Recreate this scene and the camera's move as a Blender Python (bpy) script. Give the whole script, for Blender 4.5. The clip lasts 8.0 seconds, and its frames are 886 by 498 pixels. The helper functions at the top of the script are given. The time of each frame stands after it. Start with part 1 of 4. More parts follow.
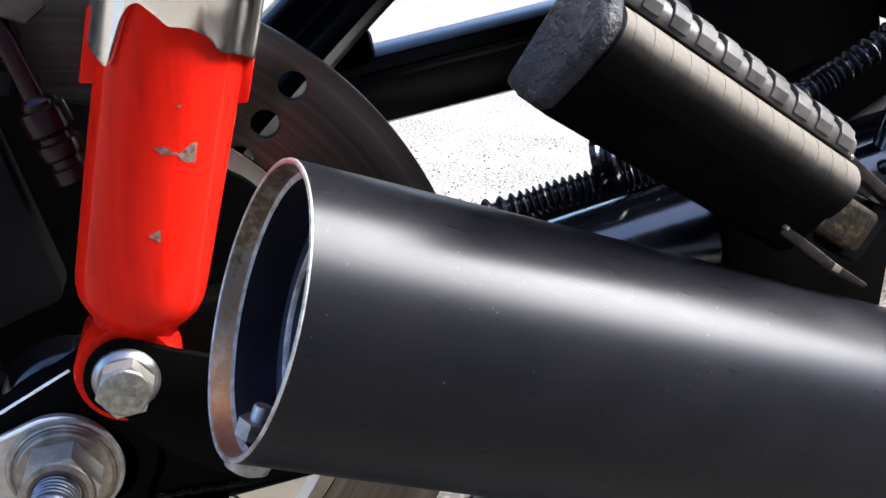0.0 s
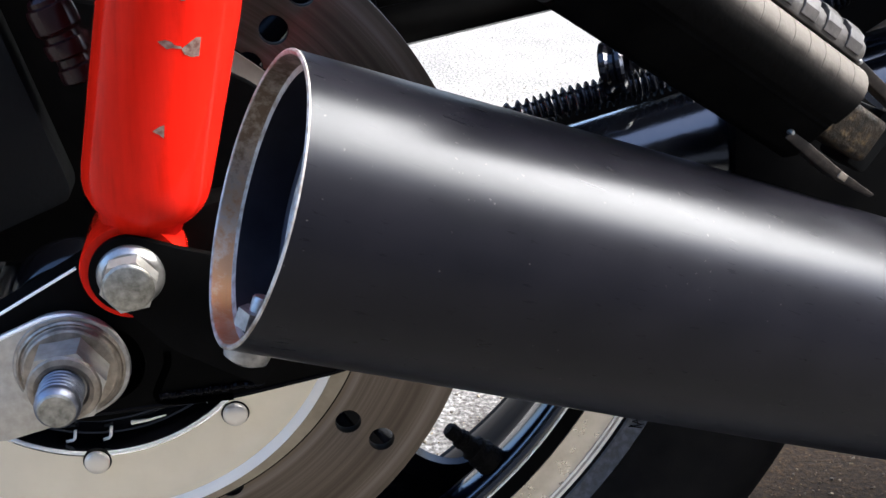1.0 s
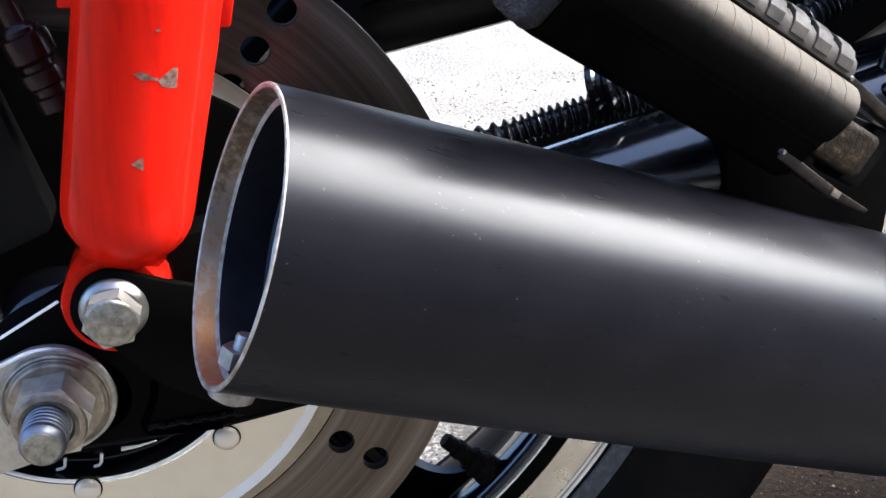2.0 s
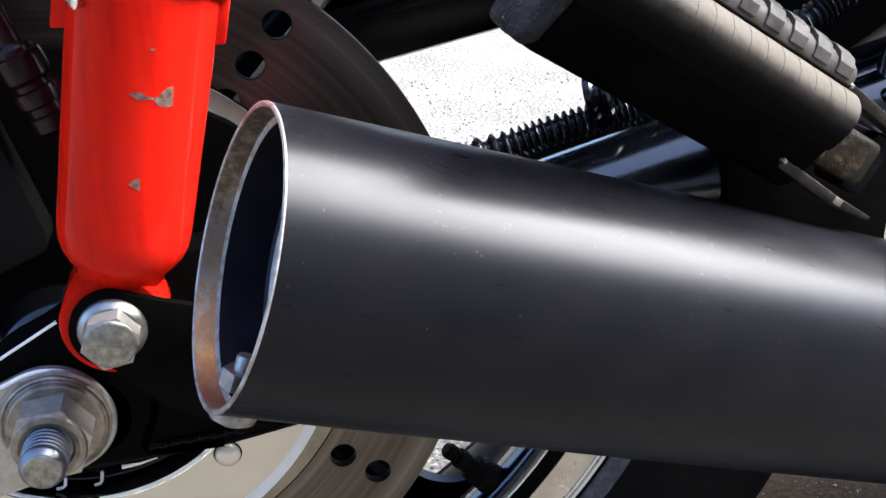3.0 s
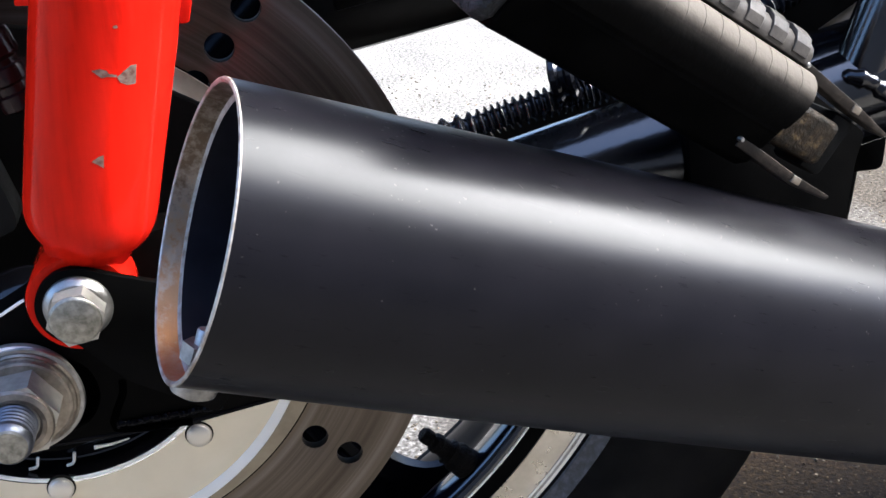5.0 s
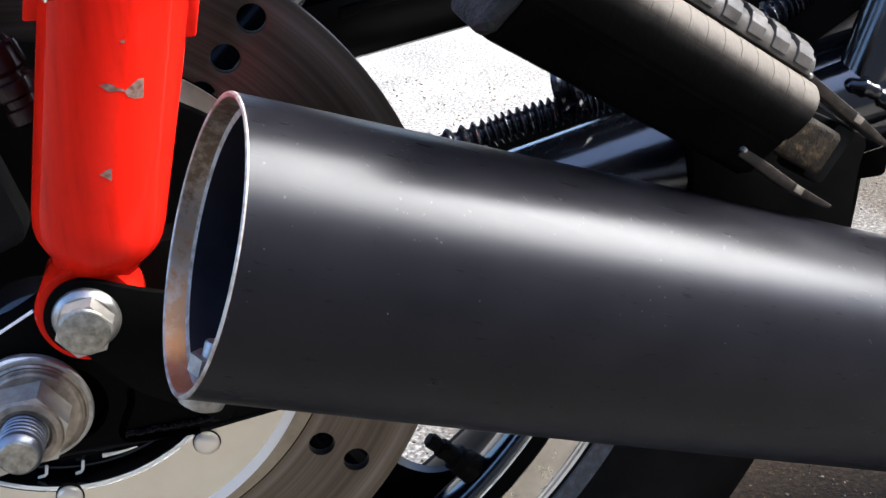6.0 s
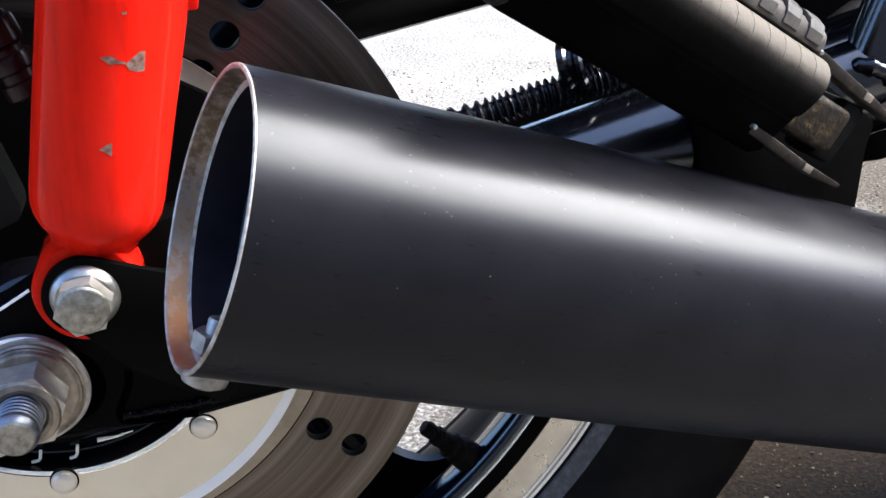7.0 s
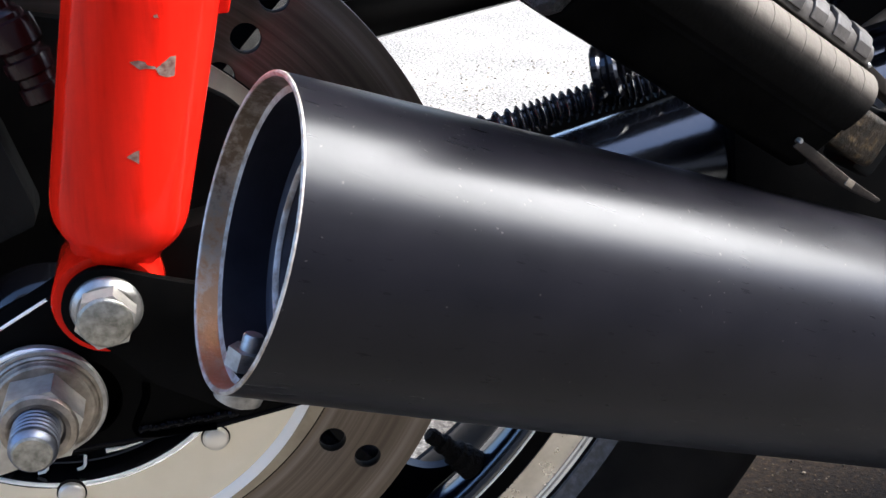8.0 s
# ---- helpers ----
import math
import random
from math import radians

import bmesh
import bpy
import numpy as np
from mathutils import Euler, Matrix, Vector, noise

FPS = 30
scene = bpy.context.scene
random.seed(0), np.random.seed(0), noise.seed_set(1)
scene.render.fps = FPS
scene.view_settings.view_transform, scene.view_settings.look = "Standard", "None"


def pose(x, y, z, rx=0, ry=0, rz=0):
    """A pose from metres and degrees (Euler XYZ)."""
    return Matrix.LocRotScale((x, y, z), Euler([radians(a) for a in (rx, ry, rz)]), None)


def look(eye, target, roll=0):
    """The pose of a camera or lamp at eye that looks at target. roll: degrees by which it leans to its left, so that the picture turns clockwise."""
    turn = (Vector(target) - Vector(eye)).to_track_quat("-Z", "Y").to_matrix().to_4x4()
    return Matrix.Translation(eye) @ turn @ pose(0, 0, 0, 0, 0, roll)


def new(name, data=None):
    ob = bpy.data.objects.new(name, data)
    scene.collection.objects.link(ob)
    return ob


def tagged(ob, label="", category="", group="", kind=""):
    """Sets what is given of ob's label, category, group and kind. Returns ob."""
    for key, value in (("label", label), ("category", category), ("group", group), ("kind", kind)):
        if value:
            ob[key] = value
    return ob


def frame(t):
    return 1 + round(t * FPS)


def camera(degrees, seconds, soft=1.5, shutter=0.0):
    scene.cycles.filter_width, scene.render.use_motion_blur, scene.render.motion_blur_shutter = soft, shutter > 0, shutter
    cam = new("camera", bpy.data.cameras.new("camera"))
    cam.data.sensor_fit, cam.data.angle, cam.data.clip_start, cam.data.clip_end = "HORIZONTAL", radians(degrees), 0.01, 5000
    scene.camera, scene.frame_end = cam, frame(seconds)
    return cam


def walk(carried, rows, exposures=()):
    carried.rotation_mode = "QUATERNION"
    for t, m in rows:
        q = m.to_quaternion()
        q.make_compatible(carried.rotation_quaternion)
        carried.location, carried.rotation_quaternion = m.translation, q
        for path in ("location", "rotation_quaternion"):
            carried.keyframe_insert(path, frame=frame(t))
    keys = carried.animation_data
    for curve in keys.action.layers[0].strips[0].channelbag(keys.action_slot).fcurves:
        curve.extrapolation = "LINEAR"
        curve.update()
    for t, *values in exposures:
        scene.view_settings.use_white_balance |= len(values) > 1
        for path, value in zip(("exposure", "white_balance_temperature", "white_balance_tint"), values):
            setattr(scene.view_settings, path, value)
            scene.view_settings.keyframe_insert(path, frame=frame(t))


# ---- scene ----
cam = camera(41.2, 8.0)
PATH = [
    (0, (0.0451, -0.3410, 0.4964), (0.1364, 0.1199, 0.3251), 1.35),
    (0.5, (0.0474, -0.3442, 0.4893), (0.1349, 0.1128, 0.3064), 1.61),
    (1, (0.0500, -0.3466, 0.4853), (0.1301, 0.1084, 0.2943), 1.84),
    (1.2, (0.0539, -0.3445, 0.4860), (0.1320, 0.1105, 0.2938), 1.05),
    (2.3, (0.0541, -0.3382, 0.4935), (0.1350, 0.1141, 0.2964), 0.45),
    (2.5, (0.0543, -0.3388, 0.4923), (0.1343, 0.1140, 0.2958), -0.02),
    (3, (0.0535, -0.3351, 0.4949), (0.1357, 0.1174, 0.2988), -0.23),
    (3.5, (0.0585, -0.3405, 0.4939), (0.1427, 0.1124, 0.2997), -0.40),
    (4, (0.0613, -0.3419, 0.4900), (0.1476, 0.1103, 0.2948), -0.24),
    (4.2, (0.0603, -0.3374, 0.4924), (0.1474, 0.1142, 0.2963), -0.47),
    (5.5, (0.0603, -0.3425, 0.4915), (0.1435, 0.1092, 0.2939), 0.16),
    (6, (0.0602, -0.3418, 0.4949), (0.1424, 0.1102, 0.2976), -0.39),
    (6.5, (0.0561, -0.3432, 0.4899), (0.1392, 0.1086, 0.2925), -0.35),
    (7, (0.0555, -0.3389, 0.4893), (0.1442, 0.1113, 0.2905), 0.10),
    (7.5, (0.0471, -0.3344, 0.4893), (0.1431, 0.1136, 0.2892), 0.59),
    (8, (0.0428, -0.3274, 0.4899), (0.1427, 0.1197, 0.2894), 1.19),
]
walk(cam, [(t, look(eye, target, roll)) for t, eye, target, roll in PATH], exposures=[(0.0, 2.84, 5180, 12)])

# ---- light: a bright hazy sky with the veiled sun high over the machine's front ----
TO_SUN = Vector((0.68, 0.04, 0.73)).normalized()
world = bpy.data.worlds.new("world")
scene.world = world
world.use_nodes = True
wt = world.node_tree
sky = wt.nodes.new("ShaderNodeTexSky")
sky.sky_type = "NISHITA"
sky.sun_disc = False
sky.dust_density = 5.0
sky.ozone_density = 1.5
sky.sun_elevation = math.asin(TO_SUN.z)
sky.sun_rotation = math.atan2(TO_SUN.x, TO_SUN.y)
wt.links.new(sky.outputs["Color"], wt.nodes["Background"].inputs["Color"])
wt.nodes["Background"].inputs["Strength"].default_value = 0.104
sun = new("sun", bpy.data.lights.new("sun", "SUN"))
sun.data.energy = 3.45
sun.data.angle = radians(42)
sun.data.color = (1.0, 0.86, 0.63)
sun.matrix_world = look(TO_SUN * 10, (0, 0, 0))

# ---- materials ----
def material(name, colour, rough=0.5, metal=0.0, spec=0.5, coat=0.0):
    m = bpy.data.materials.new(name)
    m.use_nodes = True
    b = m.node_tree.nodes["Principled BSDF"]
    b.inputs["Base Color"].default_value = (*colour, 1)
    b.inputs["Roughness"].default_value = rough
    b.inputs["Metallic"].default_value = metal
    b.inputs["Specular IOR Level"].default_value = spec
    b.inputs["Coat Weight"].default_value = coat
    b.inputs["Coat Roughness"].default_value = 0.08
    return m


def node(m, kind, **values):
    n = m.node_tree.nodes.new(kind)
    for key, value in values.items():
        if key in n.inputs:
            n.inputs[key].default_value = value
    return n


def link(m, a, out, b, inp):
    m.node_tree.links.new(a.outputs[out], b.inputs[inp])


def bsdf(m):
    return m.node_tree.nodes["Principled BSDF"]


def noise_tex(m, scale, detail=4.0, rough=0.6, stretch=None):
    c = node(m, "ShaderNodeTexCoord")
    n = node(m, "ShaderNodeTexNoise", Scale=scale, Detail=detail, Roughness=rough)
    if stretch:
        mp = node(m, "ShaderNodeMapping", Scale=stretch)
        link(m, c, "Object", mp, "Vector")
        link(m, mp, "Vector", n, "Vector")
    else:
        link(m, c, "Object", n, "Vector")
    return n


def ramp(m, src, out, stops):
    r = node(m, "ShaderNodeValToRGB")
    link(m, src, out, r, "Fac")
    e = r.color_ramp.elements
    while len(e) < len(stops):
        e.new(0.5)
    for el, (p, c) in zip(e, stops):
        el.position = p
        el.color = (*c, 1) if len(c) == 3 else c
    return r


def vary(m, scale, stops, detail=5.0, stretch=None):
    """Colour by noise."""
    n = noise_tex(m, scale, detail, 0.6, stretch)
    r = ramp(m, n, "Fac", stops)
    link(m, r, "Color", bsdf(m), "Base Color")
    return r


def gloss(m, scale, low, high, stretch=None):
    n = noise_tex(m, scale, 4.0, 0.6, stretch)
    r = ramp(m, n, "Fac", [(0.3, (low,) * 3), (0.7, (high,) * 3)])
    link(m, r, "Color", bsdf(m), "Roughness")


def relief(m, scale, strength, distance, detail=4.0, stretch=None):
    n = noise_tex(m, scale, detail, 0.6, stretch)
    b = node(m, "ShaderNodeBump", Strength=strength, Distance=distance)
    link(m, n, "Fac", b, "Height")
    link(m, b, "Normal", bsdf(m), "Normal")
    return b


def specks(m, base, scale, radius, colour, amount):
    """Scattered dust grains over a colour node (or constant)."""
    c = node(m, "ShaderNodeTexCoord")
    v = node(m, "ShaderNodeTexVoronoi", Scale=scale, Randomness=1.0)
    link(m, c, "Object", v, "Vector")
    near = node(m, "ShaderNodeMath")
    near.operation = "LESS_THAN"
    near.inputs[1].default_value = radius
    link(m, v, "Distance", near, 0)
    split = node(m, "ShaderNodeSeparateColor")
    link(m, v, "Color", split, "Color")
    pick = node(m, "ShaderNodeMath")
    pick.operation = "LESS_THAN"
    pick.inputs[1].default_value = amount
    link(m, split, "Red", pick, 0)
    both = node(m, "ShaderNodeMath")
    both.operation = "MULTIPLY"
    link(m, near, 0, both, 0)
    link(m, pick, 0, both, 1)
    mix = node(m, "ShaderNodeMix")
    mix.data_type = "RGBA"
    link(m, both, 0, mix, "Factor")
    link(m, base, "Color", mix, 6)
    mix.inputs[7].default_value = (*colour, 1)
    m.node_tree.links.new(mix.outputs[2], bsdf(m).inputs["Base Color"])
    return mix


SATIN_BLACK = material("satin_black_enamel", (0.02, 0.02, 0.022), 0.3, 0.0, 0.115)
_r = vary(SATIN_BLACK, 60, [(0.3, (0.0036, 0.0035, 0.0046)), (0.7, (0.0062, 0.0058, 0.0074))])
_m = specks(SATIN_BLACK, _r, 520, 0.10, (0.05, 0.047, 0.044), 0.05)
_w = noise_tex(SATIN_BLACK, 760, 1.5, 0.5)
_zone = noise_tex(SATIN_BLACK, 90, 2.0, 0.5)
_both = node(SATIN_BLACK, "ShaderNodeMath")
_both.operation = "MULTIPLY_ADD"
_both.inputs[1].default_value = 0.22
link(SATIN_BLACK, _zone, "Fac", _both, 0)
link(SATIN_BLACK, _w, "Fac", _both, 2)
_geo = node(SATIN_BLACK, "ShaderNodeNewGeometry")
_xyz = node(SATIN_BLACK, "ShaderNodeSeparateXYZ")
link(SATIN_BLACK, _geo, "Normal", _xyz, "Vector")
_settle = node(SATIN_BLACK, "ShaderNodeMath")
_settle.operation = "MULTIPLY_ADD"
_settle.inputs[1].default_value = 0.075
link(SATIN_BLACK, _xyz, "Z", _settle, 0)
link(SATIN_BLACK, _both, 0, _settle, 2)
_dr = ramp(SATIN_BLACK, _settle, 0, [(0.895, (0, 0, 0)), (0.925, (1, 1, 1))])
_dm = node(SATIN_BLACK, "ShaderNodeMix")
_dm.data_type = "RGBA"
link(SATIN_BLACK, _dr, "Color", _dm, "Factor")
SATIN_BLACK.node_tree.links.new(_m.outputs[2], _dm.inputs[6])
_dm.inputs[7].default_value = (0.045, 0.042, 0.040, 1)
SATIN_BLACK.node_tree.links.new(_dm.outputs[2], bsdf(SATIN_BLACK).inputs["Base Color"])
# faint streaks along the can
_c = node(SATIN_BLACK, "ShaderNodeTexCoord")
_turn = node(SATIN_BLACK, "ShaderNodeMapping", Rotation=(0.0, -0.3165, 0.0))
_thin = node(SATIN_BLACK, "ShaderNodeMapping", Scale=(0.07, 1.0, 1.0))
_st = node(SATIN_BLACK, "ShaderNodeTexNoise", Scale=900.0, Detail=4.0, Roughness=0.65)
link(SATIN_BLACK, _c, "Object", _turn, "Vector")
link(SATIN_BLACK, _turn, "Vector", _thin, "Vector")
link(SATIN_BLACK, _thin, "Vector", _st, "Vector")
_sr = ramp(SATIN_BLACK, _st, "Fac", [(0.3, (0.27, 0.27, 0.27)), (0.7, (0.32, 0.32, 0.32))])
link(SATIN_BLACK, _sr, "Color", bsdf(SATIN_BLACK), "Roughness")
_sb = node(SATIN_BLACK, "ShaderNodeBump", Strength=0.014, Distance=0.0003)
link(SATIN_BLACK, _st, "Fac", _sb, "Height")
link(SATIN_BLACK, _sb, "Normal", bsdf(SATIN_BLACK), "Normal")

INNER_BLACK = material("muffler_inside", (0.03, 0.03, 0.035), 0.45, 0.0, 0.2)
vary(INNER_BLACK, 90, [(0.3, (0.004, 0.004, 0.007)), (0.7, (0.012, 0.012, 0.017))])
BAFFLE = material("dull_baffle_steel", (0.07, 0.07, 0.085), 0.5, 0.25)
vary(BAFFLE, 150, [(0.3, (0.022, 0.022, 0.028)), (0.7, (0.06, 0.06, 0.072))])
BARE_STEEL = material("rusting_bare_steel", (0.4, 0.37, 0.33), 0.4, 0.9)
_n = noise_tex(BARE_STEEL, 210, 8.0, 0.7)
_c = node(BARE_STEEL, "ShaderNodeTexCoord")
_s = node(BARE_STEEL, "ShaderNodeSeparateXYZ")
link(BARE_STEEL, _c, "Object", _s, "Vector")
_m = node(BARE_STEEL, "ShaderNodeMapRange")
_m.inputs["From Min"].default_value = 0.405
_m.inputs["From Max"].default_value = 0.375
_m.inputs["To Min"].default_value = -0.10
_m.inputs["To Max"].default_value = 0.24
link(BARE_STEEL, _s, "Z", _m, "Value")
_a = node(BARE_STEEL, "ShaderNodeMath")
_a.operation = "ADD"
link(BARE_STEEL, _n, "Fac", _a, 0)
link(BARE_STEEL, _m, "Result", _a, 1)
_r = ramp(BARE_STEEL, _a, 0, [(0.34, (0.15, 0.112, 0.078)), (0.50, (0.34, 0.30, 0.25)), (0.62, (0.38, 0.29, 0.20)), (0.76, (0.34, 0.19, 0.09))])
link(BARE_STEEL, _r, "Color", bsdf(BARE_STEEL), "Base Color")
relief(BARE_STEEL, 700, 0.25, 0.0004)
LIP_STEEL = material("worn_lip_steel", (0.6, 0.57, 0.53), 0.45, 0.35)
vary(LIP_STEEL, 260, [(0.38, (0.46, 0.43, 0.385)), (0.64, (0.20, 0.155, 0.11))])
RED_PAINT = material("red_paint", (0.62, 0.01, 0.005), 0.09, 0.0, 0.06)
vary(RED_PAINT, 260, [(0.28, (0.42, 0.007, 0.001)), (0.44, (0.55, 0.009, 0.001)), (0.7, (0.64, 0.011, 0.001))], 6.0, (1.0, 1.0, 0.10))
relief(RED_PAINT, 420, 0.12, 0.0005, 5.0, (1.0, 1.0, 0.35))
CHIP = material("bare_chip", (0.2, 0.13, 0.1), 0.5, 0.3)
vary(CHIP, 700, [(0.35, (0.12, 0.05, 0.035)), (0.65, (0.27, 0.2, 0.16))])
CHROME = material("chrome", (0.72, 0.67, 0.58), 0.1, 1.0)
gloss(CHROME, 30, 0.18, 0.30)
ZINC = material("zinc_plated_steel", (0.55, 0.54, 0.52), 0.35, 1.0)
vary(ZINC, 170, [(0.28, (0.15, 0.143, 0.13)), (0.5, (0.30, 0.29, 0.27)), (0.7, (0.42, 0.41, 0.39))])
gloss(ZINC, 200, 0.38, 0.58)
relief(ZINC, 500, 0.15, 0.0003)
DULL_ZINC = material("dull_zinc_face", (0.45, 0.43, 0.38), 0.5, 0.75)
vary(DULL_ZINC, 320, [(0.3, (0.34, 0.32, 0.275)), (0.7, (0.48, 0.455, 0.40))])
relief(DULL_ZINC, 700, 0.2, 0.0003)
DULL_FACE = material("dull_grey_steel_end", (0.28, 0.27, 0.24), 0.45, 0.8)
vary(DULL_FACE, 420, [(0.32, (0.13, 0.122, 0.098)), (0.68, (0.34, 0.325, 0.275))])
relief(DULL_FACE, 700, 0.25, 0.0003)
BROWNED = material("brown_stained_zinc", (0.3, 0.27, 0.22), 0.45, 0.85)
vary(BROWNED, 260, [(0.3, (0.15, 0.125, 0.095)), (0.7, (0.33, 0.29, 0.235))])
relief(BROWNED, 600, 0.3, 0.0003)
THREAD = material("blue_grey_axle_steel", (0.16, 0.17, 0.20), 0.28, 1.0)
vary(THREAD, 200, [(0.3, (0.10, 0.105, 0.125)), (0.7, (0.24, 0.25, 0.28))])
gloss(THREAD, 240, 0.36, 0.52)
GLOSS_BLACK = material("gloss_black_paint", (0.003, 0.003, 0.004), 0.14, 0.0, 0.5)
gloss(GLOSS_BLACK, 30, 0.08, 0.18)
relief(GLOSS_BLACK, 120, 0.06, 0.0006)
# black fitting; red reflections on it are painted into the base colour
FITTING = material("black_fitting_red_reflection", (0.012, 0.003, 0.003), 0.25, 0.0, 0.2)
relief(FITTING, 200, 0.1, 0.0006)
RIM_BLACK = material("gloss_black_rim_paint", (0.0018, 0.0022, 0.004), 0.28, 0.0, 0.012)
relief(RIM_BLACK, 120, 0.08, 0.0006)
SHOULDER = material("blue_black_rim_enamel", (0.0015, 0.0022, 0.006), 0.13, 0.0, 0.8, 0.2)
relief(SHOULDER, 150, 0.06, 0.0006)
SPOKE_BLACK = material("black_cast_spoke_paint", (0.002, 0.002, 0.003), 0.22, 0.0, 0.06)
relief(SPOKE_BLACK, 150, 0.06, 0.0005)
FLAT_BLACK = material("dusty_black_paint", (0.008, 0.008, 0.008), 0.6, 0.0, 0.025)
vary(FLAT_BLACK, 50, [(0.3, (0.0008, 0.0008, 0.0008)), (0.7, (0.0035, 0.0032, 0.0028))])
relief(FLAT_BLACK, 300, 0.15, 0.0005)
ARM_BLACK = material("worn_satin_black_paint", (0.004, 0.0035, 0.003), 0.35, 0.0, 0.25)
vary(ARM_BLACK, 60, [(0.3, (0.002, 0.0018, 0.0016)), (0.7, (0.008, 0.0066, 0.0052))])
relief(ARM_BLACK, 250, 0.1, 0.0005)
# black without gloss, painting the darkness of a deep groove
SEAM_BLACK = material("groove_shade_black", (0.0006, 0.0006, 0.0006), 0.9, 0.0, 0.0)
CARRIER = material("cream_grey_disc_carrier", (0.5, 0.46, 0.4), 0.42, 0.35)
_r = vary(CARRIER, 40, [(0.3, (0.65, 0.585, 0.44)), (0.7, (0.73, 0.66, 0.51))])
specks(CARRIER, _r, 260, 0.2, (0.2, 0.17, 0.13), 0.06)
relief(CARRIER, 260, 0.08, 0.0004)
RIVET = material("pale_rivet_metal", (0.62, 0.58, 0.50), 0.35, 0.6)
# near-black that paints shade in the disc holes and round the rivets
RECESS_SHADE = material("painted_recess_shade", (0.008, 0.0065, 0.005), 0.7, 0.0, 0.05)
# flat white for machined edges and for glare painted along glossy ones
BRIGHT_EDGE = material("machined_edge_and_glare", (0.97, 0.93, 0.83), 0.45, 0.0)
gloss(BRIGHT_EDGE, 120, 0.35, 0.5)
STAINED = material("brown_stained_carrier_step", (0.34, 0.29, 0.2), 0.5, 0.35)
vary(STAINED, 60, [(0.3, (0.19, 0.155, 0.105)), (0.7, (0.33, 0.285, 0.205))], 6.0)
POLISHED = material("polished_rim_aluminium", (0.50, 0.465, 0.40), 0.3, 1.0)
vary(POLISHED, 120, [(0.32, (0.42, 0.385, 0.32)), (0.7, (0.52, 0.485, 0.42))], 5.0)
gloss(POLISHED, 200, 0.24, 0.42)
relief(POLISHED, 300, 0.1, 0.0004)
RUBBER = material("peg_rubber", (0.01, 0.01, 0.01), 0.55, 0.0, 0.012)
vary(RUBBER, 70, [(0.3, (0.0007, 0.0007, 0.0007)), (0.7, (0.003, 0.0028, 0.0026))])
relief(RUBBER, 240, 0.25, 0.0008)
WORN_RUBBER = material("worn_peg_rubber", (0.06, 0.058, 0.055), 0.45, 0.0, 0.3)
vary(WORN_RUBBER, 140, [(0.35, (0.016, 0.014, 0.012)), (0.7, (0.07, 0.062, 0.054))])
relief(WORN_RUBBER, 200, 0.25, 0.001, 6.0)
# the peg's rounded edge: light on its upper side is painted grey, fading into black rubber
EDGE_RUBBER = material("worn_peg_edge_painted_light", (0.03, 0.028, 0.026), 0.45, 0.0, 0.03)
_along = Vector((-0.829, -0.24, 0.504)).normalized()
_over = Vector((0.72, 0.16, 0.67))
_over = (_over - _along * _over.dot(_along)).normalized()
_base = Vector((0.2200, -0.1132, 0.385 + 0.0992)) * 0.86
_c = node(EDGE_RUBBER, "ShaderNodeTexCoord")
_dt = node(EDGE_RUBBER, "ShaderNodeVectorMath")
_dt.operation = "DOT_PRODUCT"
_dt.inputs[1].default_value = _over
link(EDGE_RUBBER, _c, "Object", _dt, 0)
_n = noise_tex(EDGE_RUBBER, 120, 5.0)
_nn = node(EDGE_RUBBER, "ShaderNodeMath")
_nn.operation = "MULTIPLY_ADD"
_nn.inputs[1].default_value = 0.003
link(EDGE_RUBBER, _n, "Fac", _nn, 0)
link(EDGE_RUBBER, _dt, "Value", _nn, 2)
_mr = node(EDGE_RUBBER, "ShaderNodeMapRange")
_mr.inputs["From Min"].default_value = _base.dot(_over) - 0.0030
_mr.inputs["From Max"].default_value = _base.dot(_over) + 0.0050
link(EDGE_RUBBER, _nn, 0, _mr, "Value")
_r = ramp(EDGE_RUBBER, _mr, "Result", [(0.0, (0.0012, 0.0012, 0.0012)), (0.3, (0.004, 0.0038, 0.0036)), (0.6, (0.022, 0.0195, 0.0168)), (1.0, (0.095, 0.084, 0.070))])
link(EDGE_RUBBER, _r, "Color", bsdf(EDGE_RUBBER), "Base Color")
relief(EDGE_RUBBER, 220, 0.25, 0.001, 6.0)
ROUGH_RUBBER = material("torn_rubber_end", (0.03, 0.03, 0.03), 0.55, 0.0, 0.35)
vary(ROUGH_RUBBER, 120, [(0.35, (0.006, 0.006, 0.0065)), (0.7, (0.042, 0.042, 0.043))])
relief(ROUGH_RUBBER, 90, 1.0, 0.02, 9.0)
TYRE = material("tyre_rubber", (0.02, 0.02, 0.021), 0.6, 0.0, 0.05)
vary(TYRE, 80, [(0.3, (0.003, 0.003, 0.0034)), (0.7, (0.008, 0.0075, 0.007))])
relief(TYRE, 500, 0.2, 0.0006)
# tyre rubber with sky light painted in as a paler blue-grey base
BEAD_RUBBER = material("shiny_skylit_bead_rubber", (0.012, 0.013, 0.016), 0.38, 0.0, 0.8)
vary(BEAD_RUBBER, 330, [(0.34, (0.008, 0.009, 0.012)), (0.5, (0.022, 0.025, 0.034)), (0.66, (0.050, 0.057, 0.075))])
relief(BEAD_RUBBER, 400, 0.3, 0.0006)
TUBE_BLACK = material("black_enamelled_tube", (0.0012, 0.0014, 0.0022), 0.15, 0.0, 0.85)
gloss(TUBE_BLACK, 150, 0.12, 0.20)
relief(TUBE_BLACK, 700, 0.08, 0.0004)
PLASTIC = material("black_corrugated_plastic", (0.01, 0.01, 0.012), 0.25, 0.0, 0.35)
